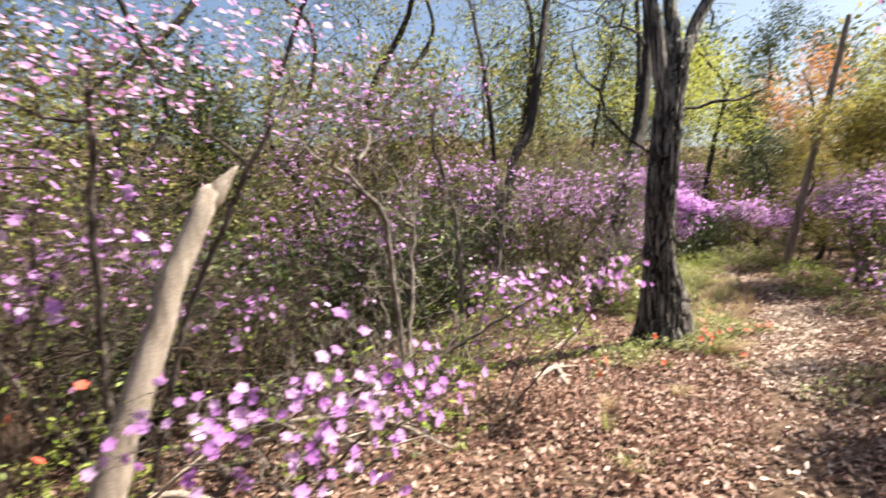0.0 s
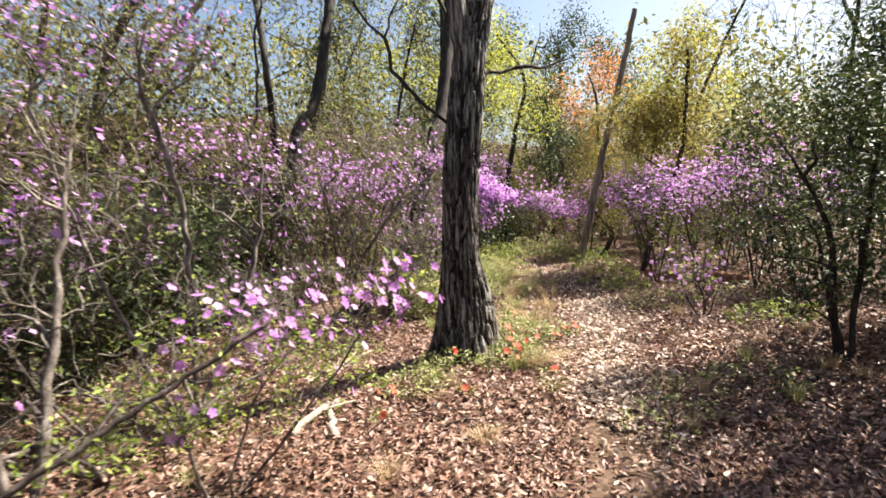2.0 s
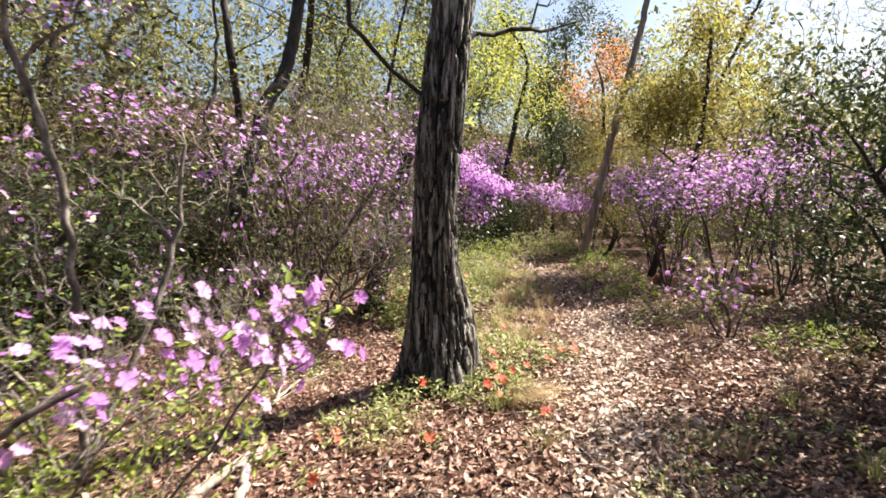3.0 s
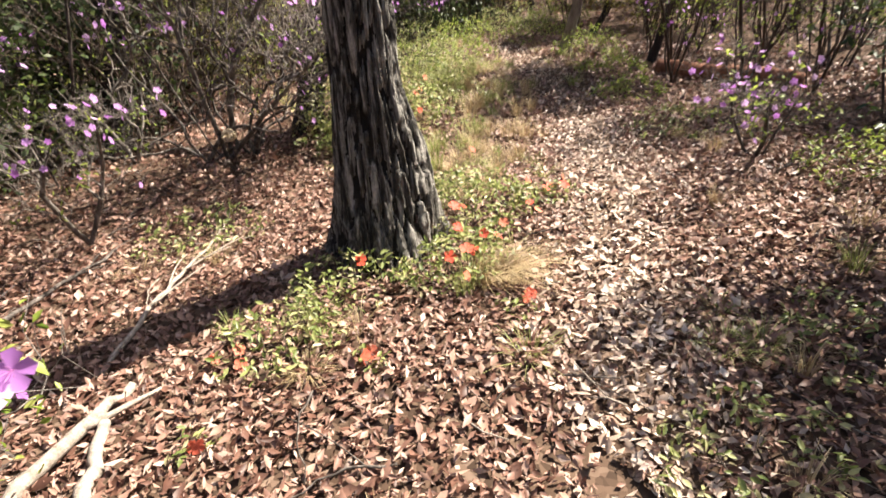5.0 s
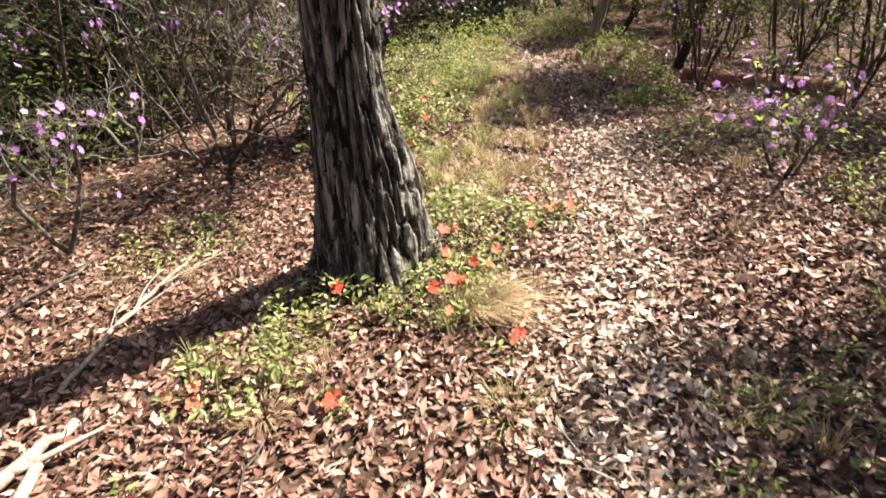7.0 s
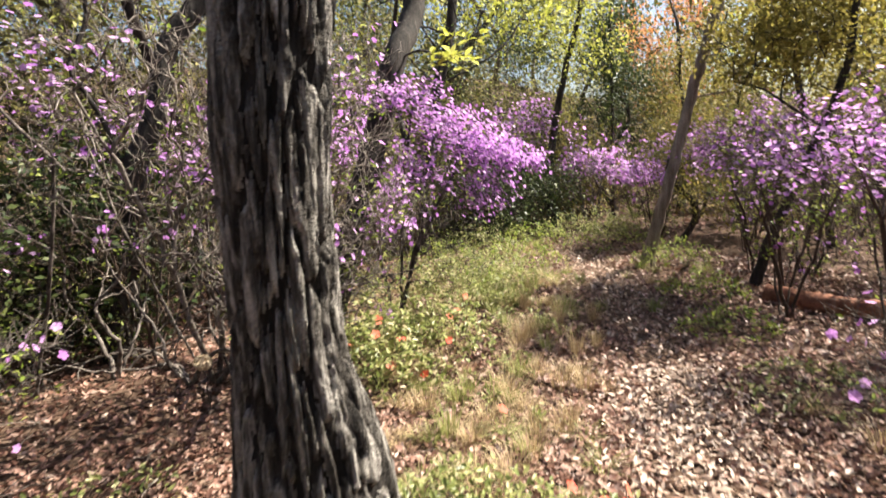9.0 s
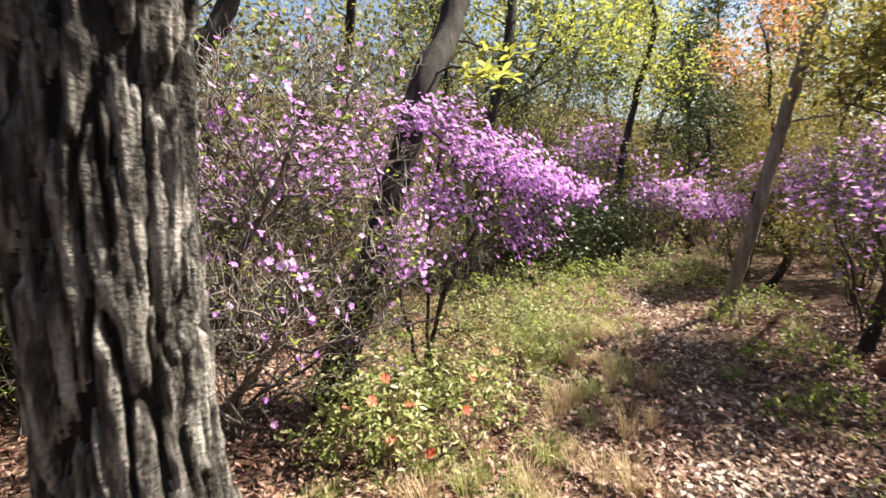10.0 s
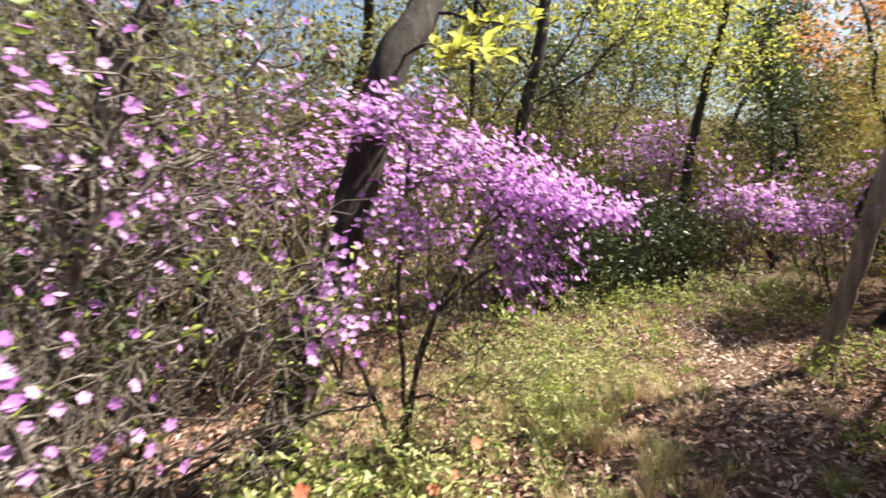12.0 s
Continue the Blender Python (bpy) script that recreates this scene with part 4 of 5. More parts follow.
for k, (ax, ay, h, b) in enumerate([(7.3, 5.3, 1.65, 1.4), (7.6, 6.2, 1.4, 0.45), (8.2, 6.6, 1.6, 0.5), (8.0, 5.0, 1.8, 1.3), (8.9, 7.4, 1.6, 0.5), (9.0, 6.0, 2.0, 0.4), (7.4, 4.2, 1.6, 0.25), (9.9, 8.2, 1.7, 0.4)]):
    azalea(ax, ay, [[(ax, ay), (ax - 0.2, ay, h * 0.4), (ax - 0.45, ay + 0.1, h * 0.85)], [(ax + 0.05, ay), (ax + 0.1, ay - 0.2, h * 0.5), (ax + 0.2, ay - 0.3, h * 0.9)],
                    [(ax, ay + 0.05), (ax + 0.2, ay + 0.3, h * 0.5), (ax + 0.1, ay + 0.5, h * 0.95)], [(ax, ay), (ax + 0.4, ay + 0.1, h * 0.5), (ax + 0.6, ay + 0.1, h)]],
           [((ax - 0.15, ay, h * 0.82), (0.65, 0.6, h * 0.2), 150, b * 0.62), ((ax + 0.1, ay, h * 0.5), (0.6, 0.55, h * 0.28), 110, 0.1)],
           "azalea with many thin brown stems and purple blossoms", 50 + k, bark=BROWN_TWIG, leaves=0.5, dens=1.6)
# beyond the trail
for k, (ax, ay, h, b, w) in enumerate([(10.8, 12.4, 1.3, 1.0, 0.8), (11.4, 11.7, 1.0, 1.0, 0.65), (9.8, 13.1, 2.4, 0.75, 0.75), (11.9, 10.6, 1.7, 0.8, 1.0), (3.4, 9.9, 2.2, 0.5, 1.3), (4.6, 9.6, 2.1, 0.7, 1.0), (7.6, 12.5, 2.2, 0.25, 1.2), (5.2, 11.5, 2.4, 0.25, 1.2), (2.4, 11.0, 2.6, 0.25, 1.3), (-0.6, 10.0, 2.8, 0.2, 1.4), (-4.0, 8.5, 2.8, 0.2, 1.5), (12.0, 9.4, 2.0, 0.4, 1.1)]):
    azalea(ax, ay, [[(ax, ay), (ax - 0.3, ay - 0.1, h * 0.5), (ax - 0.5 * w, ay - 0.2, h * 0.9)], [(ax, ay), (ax + 0.2, ay - 0.2, h * 0.5), (ax + 0.5 * w, ay - 0.2, h * 0.9)]],
           [((ax, ay - 0.1, h * 0.85), (w, 0.7, h * 0.22), 190, b), ((ax, ay, h * 0.5), (w, 0.6, h * 0.3), 110, 0.05)], "azalea with purple blossoms deeper in the wood", 70 + k, blossom=(0.05, 0.08), bark=BROWN_TWIG, rtip=0.002, leaves=0.5)


# ---- low shrubs, grass and sticks ----
def low_shrub(x, y, rx, ry, h, n, seed, reds=(), mat=None, leaf=(0.024, 0.048), label="low shrub with small pale green leaves"):
    rng = np.random.default_rng(seed)
    z = float(ground_z(x, y))
    ob = thing("low_shrub", x, y, z, label, "shrub", "low shrubs")
    pl = Plant((x, y, z), rng)
    t = np.stack([x + rx * rng.uniform(-1, 1, n), y + ry * rng.uniform(-1, 1, n), np.zeros(n)], 1)
    q = ((t[:, 0] - x) / rx) ** 2 + ((t[:, 1] - y) / ry) ** 2
    t = t[q < 1]
    q = q[q < 1]
    t[:, 2] = ground_z(t[:, 0], t[:, 1]) + 0.03 + h * (1 - 0.7 * q) * rng.random(len(t)) ** 0.6
    for k in range(max(3, int(8 * rx))):
        a = rng.uniform(0, math.tau)
        pl.spine([(x + rx * 0.5 * math.cos(a), y + ry * 0.5 * math.sin(a), z + h * 0.25)], start=0, step=0.06, jitter=0.01)
    pl.reach(t, step=0.06, wob=0.2, cost=0.1)
    part("twigs", mesh_of("twigs", *pl.tubes(pl.radii(0.008, 0.001), 3, None, (x, y, z)), BROWN_TWIG, True), ob)["kind"] = "stuff"
    foliage(ob, (x, y, z), t, leaf, mat or LOWLEAF, rng, per=5, spread=0.018, lift=0.8)
    if len(reds):
        p = np.array([(a, b, float(ground_z(a, b)) + c) for a, b, c in reds], float)
        nn = rng.normal(size=p.shape) * 0.4 + np.array([0.1, -0.7, 0.8])
        petals(ob, (x, y, z), p, nn, rng.uniform(0.055, 0.075, len(p)), SCARLET, rng, len(p), "scarlet azalea blossom")
        for a, b, c in p.tolist():
            s = Plant((a + 0.02, b + 0.03, float(ground_z(a, b)) - 0.01), rng)
            s.spine([(a + 0.015, b + 0.02, (c + z) / 2), (a, b, c)], start=0, step=0.03, jitter=0.002)
            part("blossom_stalk", mesh_of("blossom_stalk", *s.tubes(np.full(s.n, 0.0016), 4, None, (x, y, z)), BROWN_TWIG, True), ob)
    return ob


low_shrub(4.12, 5.2, 0.42, 0.4, 0.3, 330, 101, [(3.98, 5.05, 0.2), (4.3, 4.78, 0.14), (4.4, 4.95, 0.1)], label="leafy low shrub with scarlet blossoms at the foot of the oak")
low_shrub(3.7, 4.72, 0.32, 0.22, 0.22, 130, 102, [(3.62, 4.68, 0.16), (3.68, 4.62, 0.2), (3.75, 4.66, 0.15), (3.85, 4.7, 0.2), (3.92, 4.68, 0.16), (3.58, 4.5, 0.14), (4.0, 4.72, 0.2), (3.8, 4.85, 0.2), (3.82, 4.9, 0.3)], label="low azalea with many scarlet blossoms by the oak")
low_shrub(3.2, 4.95, 0.32, 0.25, 0.18, 110, 103, [(3.26, 4.92, 0.18)])
low_shrub(2.75, 4.75, 0.3, 0.25, 0.13, 80, 104, [(2.5, 4.82, 0.04), (2.6, 4.78, 0.06), (2.58, 4.7, 0.05)], label="sparse creeping shrub with scarlet blossoms in dry leaves")
low_shrub(4.65, 5.0, 0.2, 0.15, 0.1, 26, 105, [(4.6, 5.02, 0.1), (4.68, 5.06, 0.08), (4.72, 4.98, 0.09), (4.78, 5.05, 0.1), (4.62, 5.2, 0.1)], label="scarlet blossoms low over the trail edge")
low_shrub(3.72, 4.28, 0.12, 0.1, 0.06, 12, 106, [(3.74, 4.28, 0.05), (3.79, 4.3, 0.04)])
low_shrub(3.0, 4.41, 0.1, 0.08, 0.05, 8, 107, [(2.99, 4.41, 0.05), (3.03, 4.43, 0.04)])
low_shrub(2.33, 4.4, 0.1, 0.08, 0.05, 8, 108, [(2.33, 4.39, 0.05)])
low_shrub(4.7, 7.08, 0.62, 0.52, 0.5, 300, 109, leaf=(0.032, 0.062), reds=[(4.59, 6.64, 0.13), (4.54, 6.9, 0.3), (4.85, 6.8, 0.25), (4.45, 7.1, 0.4), (5.0, 7.08, 0.3), (4.4, 6.75, 0.2)], label="leafy low shrub with a few scarlet blossoms")
low_shrub(5.3, 7.3, 0.45, 0.4, 0.25, 40, 110, [(5.1, 7.15, 0.3), (5.25, 7.3, 0.35)])
low_shrub(4.8, 6.0, 0.25, 0.25, 0.14, 22, 111, [(4.75, 5.95, 0.12)])
low_shrub(4.35, 7.2, 0.5, 0.35, 0.55, 150, 112, leaf=(0.032, 0.062), reds=[(4.2, 7.0, 0.3)])
low_shrub(6.2, 8.3, 0.6, 0.5, 0.3, 120, 113)
low_shrub(5.0, 7.45, 0.45, 0.35, 0.6, 170, 134)
low_shrub(4.4, 7.52, 0.38, 0.25, 0.85, 200, 144)
low_shrub(4.35, 6.88, 0.42, 0.32, 0.5, 150, 143, leaf=(0.032, 0.062), reds=[(4.3, 6.7, 0.45)])
low_shrub(5.75, 7.95, 0.5, 0.35, 0.4, 110, 135)
low_shrub(7.0, 10.3, 0.7, 0.6, 0.5, 260, 136)
low_shrub(6.2, 9.9, 0.6, 0.5, 0.5, 220, 137, mat=YOUNG)
low_shrub(7.9, 11.4, 0.7, 0.5, 0.5, 240, 138)
low_shrub(9.2, 9.9, 0.6, 0.6, 0.45, 220, 139, mat=YOUNG)
low_shrub(9.9, 11.2, 0.7, 0.6, 0.5, 220, 140)
low_shrub(8.6, 8.2, 0.5, 0.5, 0.35, 200, 141, mat=YOUNG)
low_shrub(7.6, 7.0, 0.4, 0.4, 0.25, 150, 142, mat=YOUNG)
low_shrub(5.7, 7.2, 0.3, 0.25, 0.18, 26, 130)
low_shrub(5.1, 6.5, 0.3, 0.25, 0.14, 24, 131)
low_shrub(6.6, 9.4, 0.7, 0.6, 0.35, 240, 132)
low_shrub(5.6, 9.2, 0.7, 0.6, 0.4, 240, 133)
low_shrub(7.0, 9.2, 0.7, 0.6, 0.45, 220, 114, mat=YOUNG)
low_shrub(6.3, 3.9, 0.55, 0.4, 0.2, 150, 115, mat=YOUNG)
low_shrub(-1.35, 3.1, 0.4, 0.35, 0.8, 120, 150, [(-1.5, 2.9, 0.85), (-1.2, 2.95, 0.95), (-1.45, 3.0, 0.6), (-1.0, 2.85, 0.5)], mat=YOUNG, label="straggling azalea with a few scarlet blossoms in the thicket")
low_shrub(4.6, 3.2, 0.4, 0.35, 0.1, 70, 116)
low_shrub(3.7, 3.2, 0.35, 0.3, 0.12, 70, 117)
low_shrub(1.1, 4.9, 0.5, 0.35, 0.3, 80, 118, mat=YOUNG)
low_shrub(0.6, 3.6, 0.4, 0.4, 0.3, 60, 119, mat=YOUNG)
low_shrub(2.8, 6.2, 0.4, 0.35, 0.12, 90, 120)
low_shrub(0.8, 7.0, 0.8, 0.5, 0.7, 160, 121, mat=YOUNG)
low_shrub(2.0, 8.6, 0.9, 0.5, 1.1, 200, 122, mat=YOUNG, label="green leafy shrub in the shade of the thicket")
low_shrub(0.3, 8.4, 1.1, 0.6, 1.2, 180, 123, mat=YOUNG, label="green leafy shrub in the shade of the thicket")
for k, (gx1, gy1, gw, gh, gn) in enumerate([(5.5, 7.6, 0.4, 0.3, 60), (6.0, 8.1, 0.4, 0.3, 60), (6.4, 8.7, 0.5, 0.4, 150), (5.9, 8.6, 0.55, 0.5, 180), (8.2, 10.6, 0.7, 0.45, 260), (9.2, 11.0, 0.7, 0.5, 260),
                                              (10.0, 10.4, 0.7, 0.5, 240), (10.8, 10.9, 0.7, 0.5, 240)]):
    low_shrub(gx1, gy1, gw, gw * 0.85, gh, gn, 160 + k, mat=YOUNG if k % 3 == 1 else None)
low_shrub(6.3, 5.3, 0.4, 0.35, 0.16, 90, 124)
low_shrub(6.9, 6.2, 0.4, 0.35, 0.2, 90, 125, mat=YOUNG)


def grass_tuft(x, y, n, h, spread, mat, seed, lean=(0, 0), label="tuft of fine grass among dry leaves"):
    rng = np.random.default_rng(seed)
    z = float(ground_z(x, y))
    v, f = [], []
    for _ in range(n):
        a, r = rng.uniform(0, math.tau), spread * 0.35 * math.sqrt(rng.random())
        b = np.array([r * math.cos(a), r * math.sin(a), -0.01])
        way = np.array([math.cos(a) * rng.uniform(0.1, 1) + lean[0], math.sin(a) * rng.uniform(0.1, 1) + lean[1], 0]) * spread
        hh, w = h * rng.uniform(0.5, 1), rng.uniform(0.0012, 0.0028)
        side = np.array([-way[1], way[0], 0]) / (np.linalg.norm(way) + 1e-6) * w
        k = len(v)
        for t in (0, 0.35, 0.7, 1):
            c = b + way * t ** 1.6 + np.array([0, 0, hh * (t - 0.42 * t ** 3)])
            v += [c - side * (1 - 0.8 * t), c + side * (1 - 0.8 * t)]
        f += [(k + 2 * i, k + 2 * i + 1, k + 2 * i + 3, k + 2 * i + 2) for i in range(3)]
    ob = new("grass_tuft", mesh_of("grass_tuft", v, f, mat))
    ob.location = (x, y, z)
    return tagged(ob, label, "grass", "grass tufts", "stuff")


grass_tuft(3.76, 4.56, 330, 0.33, 0.23, STRAW, 1, (0.5, -0.6), "dry straw-coloured grass drooping beside the oak")
grass_tuft(3.74, 4.62, 90, 0.25, 0.12, GRASS, 2)
grass_tuft(2.79, 4.52, 120, 0.14, 0.14, STRAW, 3)
grass_tuft(2.66, 3.7, 150, 0.16, 0.14, STRAW, 4)
grass_tuft(6.95, 6.95, 160, 0.22, 0.16, GRASS, 5)
grass_tuft(5.0, 7.6, 160, 0.3, 0.2, GRASS, 6)
rg = np.random.default_rng(12)
for k in range(150):
    gx0, gy0 = rg.uniform(4.0, 7.4), rg.uniform(5.3, 9.4)
    if off_trail(np.array([gx0]), np.array([gy0]))[0] > 0.28 and gy0 > gx0 + 0.4:
        grass_tuft(gx0, gy0, int(rg.integers(60, 120)), rg.uniform(0.14, 0.3), rg.uniform(0.12, 0.2), STRAW if k % 3 else GRASS, 400 + k)
rg = np.random.default_rng(31)
for k in range(90):
    gx0, gy0 = rg.uniform(3.9, 6.4), rg.uniform(5.8, 8.6)
    if off_trail(np.array([gx0]), np.array([gy0]))[0] > 0.35 and gx0 + 0.5 < gy0 < gx0 + 2.9:
        grass_tuft(gx0, gy0, int(rg.integers(50, 90)), rg.uniform(0.2, 0.42), rg.uniform(0.1, 0.18), GRASS if k % 3 == 0 else STRAW, 700 + k)
rg = np.random.default_rng(37)
for k in range(44):
    gx0, gy0 = rg.uniform(5.6, 6.8), rg.uniform(7.7, 9.2)
    if off_trail(np.array([gx0]), np.array([gy0]))[0] > 0.4 and gy0 > gx0 + 1.5:
        grass_tuft(gx0, gy0, 110, rg.uniform(0.28, 0.46), rg.uniform(0.12, 0.2), STRAW if k % 4 == 0 else GRASS, 850 + k, label="tall pale green grass beside the trail")
rg = np.random.default_rng(9)
for k in range(210):
    if k < 165:
        gx0, gy0 = rg.uniform(4.4, 9.0), rg.uniform(5.6, 12.5)
        if off_trail(np.array([gx0]), np.array([gy0]))[0] < 0.25 or gy0 < gx0 - 0.9:
            continue
    else:
        gx0, gy0 = rg.uniform(1.0, 6.5), rg.uniform(2.6, 6.5)
        if off_trail(np.array([gx0]), np.array([gy0]))[0] < 0.35:
            continue
    grass_tuft(gx0, gy0, int(rg.integers(30, 90)), rg.uniform(0.1, 0.3), rg.uniform(0.1, 0.2), GRASS if rg.random() < 0.5 else STRAW, 20 + k)


def loft(name, pts, r, sides, mat, seed):
    """One closed tube through points, with an uneven skin and capped ends."""
    rng = np.random.default_rng(seed)
    m = len(pts)
    d = unit(np.gradient(pts, axis=0))
    ax = unit(np.cross(d, [0.2, 0.1, 1.0]))
    ay = np.cross(d, ax)
    ang = np.arange(sides) * math.tau / sides
    w = 1 + 0.06 * rng.normal(size=(m, sides))
    v = pts[:, None] + (r[:, None] * w)[:, :, None] * (ax[:, None] * np.cos(ang)[None, :, None] + ay[:, None] * np.sin(ang)[None, :, None])
    i, k = np.meshgrid(np.arange(m - 1), np.arange(sides), indexing="ij")
    i, k = i.ravel(), k.ravel()
    f = np.stack([i * sides + k, i * sides + (k + 1) % sides, (i + 1) * sides + (k + 1) % sides, (i + 1) * sides + k], 1).tolist()
    me = bpy.data.meshes.new(name)
    me.from_pydata(v.reshape(-1, 3).tolist(), [], f + [list(range(sides))[::-1], list(range((m - 1) * sides, m * sides))])
    me.materials.append(mat)
    me.polygons.foreach_set("use_smooth", [True] * len(f) + [False, False])
    return me


def fallen_stick(points, r0, r1, mat, label, seed, forks=0, name="fallen_branch"):
    rng = np.random.default_rng(seed)
    a = points[0]
    pl = Plant(a, rng)
    e = pl.spine(points[1:], start=0, step=0.05, jitter=0.006)
    m = pl.n
    r = np.zeros(4000)
    r[:m] = r0 + (r1 - r0) * pl.length[:m] / pl.length[e]
    ob = new(name, loft(name, pl.p[:m] - np.array(a), r[:m], 9, mat, seed))
    for k in range(forks):
        i = int(rng.integers(m // 4, m - 1))
        d = pl.p[i] - pl.p[i - 1]
        side = unit(np.cross(d, [0, 0, 1]) * rng.choice([-1, 1]) + unit(d) * 0.02)
        ln = rng.uniform(0.15, 0.4)
        q = pl.p[i] + side * ln * 0.6 + unit(d) * ln * 0.8
        q[2] = max(float(ground_z(q[0], q[1])) + 0.01, q[2])
        t = np.linspace(0, 1, 7)[:, None]
        pts = pl.p[i] * (1 - t) + q * t + side * 0.06 * ln * np.sin(t * 3) + np.array([0, 0, 0.04 * ln]) * np.sin(t * 3.14)
        part("side_twig", loft("side_twig", pts - np.array(a), np.linspace(r[i] * 0.6, r[i] * 0.25, 7), 6, mat, seed + k), ob)
    ob.location = a
    return tagged(ob, label, "branch", "fallen branches")


fallen_stick([lay(2.1, 5.1, 0.02), lay(2.45, 5.55, 0.06), lay(2.8, 6.0, 0.05), lay(3.05, 6.45, 0.03)], 0.013, 0.006, PALE_WOOD, "pale bare fallen branch on dry leaves", 1, 4)
fallen_stick([(0.22, 3.78, 0.3), (0.5, 3.74, 0.42), (0.93, 3.73, 0.62), (1.373, 3.69, 0.845), (1.52, 3.66, 0.92)], 0.019, 0.009, TWIG, "pale dead branch leaning through the thicket", 9, 3)
fallen_stick([lay(1.75, 4.5, 0.03), lay(2.0, 4.72, 0.06), lay(2.2, 4.9, 0.03)], 0.03, 0.018, PALE_WOOD, "short thick pale dead branch on the ground", 2, 1)
fallen_stick([lay(1.95, 4.3, 0.02), lay(2.05, 4.6, 0.05), lay(2.08, 4.78, 0.04)], 0.028, 0.02, PALE_WOOD, "pale dead wood piece on the ground", 3)
fallen_stick([lay(1.2, 5.3, 0.02), lay(1.7, 5.75, 0.06), lay(2.3, 6.2, 0.05)], 0.018, 0.007, TWIG, "grey fallen branch at the thicket's edge", 4, 4)
fallen_stick([lay(-0.6, 3.6, 0.25), lay(-0.2, 3.4, 0.3), lay(0.35, 3.3, 0.12)], 0.02, 0.01, PALE_WOOD, "grey fallen branch in the thicket", 5, 3)
fallen_stick([lay(-1.0, 3.9, 0.02), (-0.7, 3.77, 0.2), (-0.26, 3.64, 0.27), (0.28, 3.47, 0.25), lay(0.72, 3.4, 0.02)], 0.024, 0.011, PALE_WOOD, "bleached fallen branch arching through the low azalea", 11, 4)
fallen_stick([lay(-1.5, 4.5, 0.03), (-1.1, 4.4, 0.25), (-0.7, 4.45, 0.3), (-0.3, 4.3, 0.22), lay(0.05, 4.2, 0.02)], 0.02, 0.01, PALE_WOOD, "bleached dead branch in the thicket", 12, 4)
fallen_stick([lay(-1.25, 2.9, 0.03), (-0.95, 3.0, 0.2), (-0.7, 3.05, 0.12), lay(-0.5, 3.2, 0.02)], 0.026, 0.014, PALE_WOOD, "thick bleached branch beside the broken trunk", 13, 2)
sp = np.linspace(0, 1, 9)[:, None]
shard = np.array([-0.49, 2.675, 1.66]) * (1 - sp) + np.array([-0.37, 2.69, 1.84]) * sp + np.array([0.03, 0, 0]) * sp ** 2
part("broken_tip", loft("broken_tip", shard - np.array(broken_trunk.location), np.array([0.045, 0.05, 0.046, 0.043, 0.034, 0.031, 0.02, 0.014, 0.003]), 10, PALE_WOOD, 84), broken_trunk, "jagged pale broken end")
fallen_stick([lay(5.7, 4.35, 0.01), lay(6.1, 4.2, 0.03), lay(6.6, 4.15, 0.03)], 0.01, 0.005, TWIG, "thin fallen stick under the azalea", 6, 2)
rg = np.random.default_rng(17)
for k in range(46):
    sx, sy, a, ln = rg.uniform(1.2, 6.5), rg.uniform(2.6, 7.4), rg.uniform(0, math.tau), rg.uniform(0.12, 0.45)
    fallen_stick([lay(sx, sy, 0.03), lay(sx + ln * 0.5 * math.cos(a), sy + ln * 0.5 * math.sin(a), 0.045), lay(sx + ln * math.cos(a + 0.2), sy + ln * math.sin(a + 0.2), 0.03)],
                 rg.uniform(0.003, 0.006), 0.002, TWIG if k % 3 else PALE_WOOD, "thin dry twig lying on the leaves", 100 + k, int(rg.integers(0, 3)), "fallen_twig")
wl = fallen_stick([lay(7.95, 6.6, 0.06), lay(8.02, 6.1, 0.08), lay(8.2, 5.6, 0.07), lay(8.3, 5.2, 0.06)], 0.09, 0.075, LOG_BARK, "fallen red-brown log under the azaleas", 7, 0, "fallen_log")


def dead_shrub(x, y, stems, reach, seed, mat, label="crooked dead shrub with bare grey stems in the thicket"):
    """Bare kinked stems from one root, each a part, with short snapped twigs."""
    rng = np.random.default_rng(seed)
    z = float(ground_z(x, y)) - 0.02
    ob = thing("dead_shrub", x, y, z, label, "shrub", "dead shrubs")
    for k in range(stems):
        a = k * math.tau / stems + rng.uniform(-0.5, 0.5)
        q, way, pts = np.array([x + 0.03 * math.cos(a), y + 0.03 * math.sin(a), z]), np.array([math.cos(a) * 0.5, math.sin(a) * 0.5, 0.8]), []
        for _ in range(5):
            way = unit(way + rng.normal(size=3) * 0.42 + np.array([0, 0, -0.08]))
            q = q + way * reach * rng.uniform(0.14, 0.26)
            q[2] = max(q[2], float(ground_z(q[0], q[1])) + 0.06)
            pts.append(q)
        pl = Plant((x, y, z), rng)
        end = pl.spine(pts, start=0, step=0.05, jitter=0.005)
        r0 = rng.uniform(0.011, 0.02)
        r = np.linspace(r0, r0 * 0.35, pl.n)
        m = pl.n
        for _ in range(5):
            i = int(rng.integers(m // 4, m))
            d = unit(unit(pl.p[i] - pl.p[i - 1]) * 0.5 + rng.normal(size=3) * 0.6)
            pl.spine([pl.p[i] + d * rng.uniform(0.06, 0.14), pl.p[i] + d * rng.uniform(0.16, 0.34) + rng.normal(size=3) * 0.05], start=i, step=0.05)
        r = np.concatenate([r, np.full(pl.n - m, r0 * 0.28)])
        part("stem", mesh_of("stem", *pl.tubes(r, 7, None, (x, y, z)), mat, True), ob)
    return ob


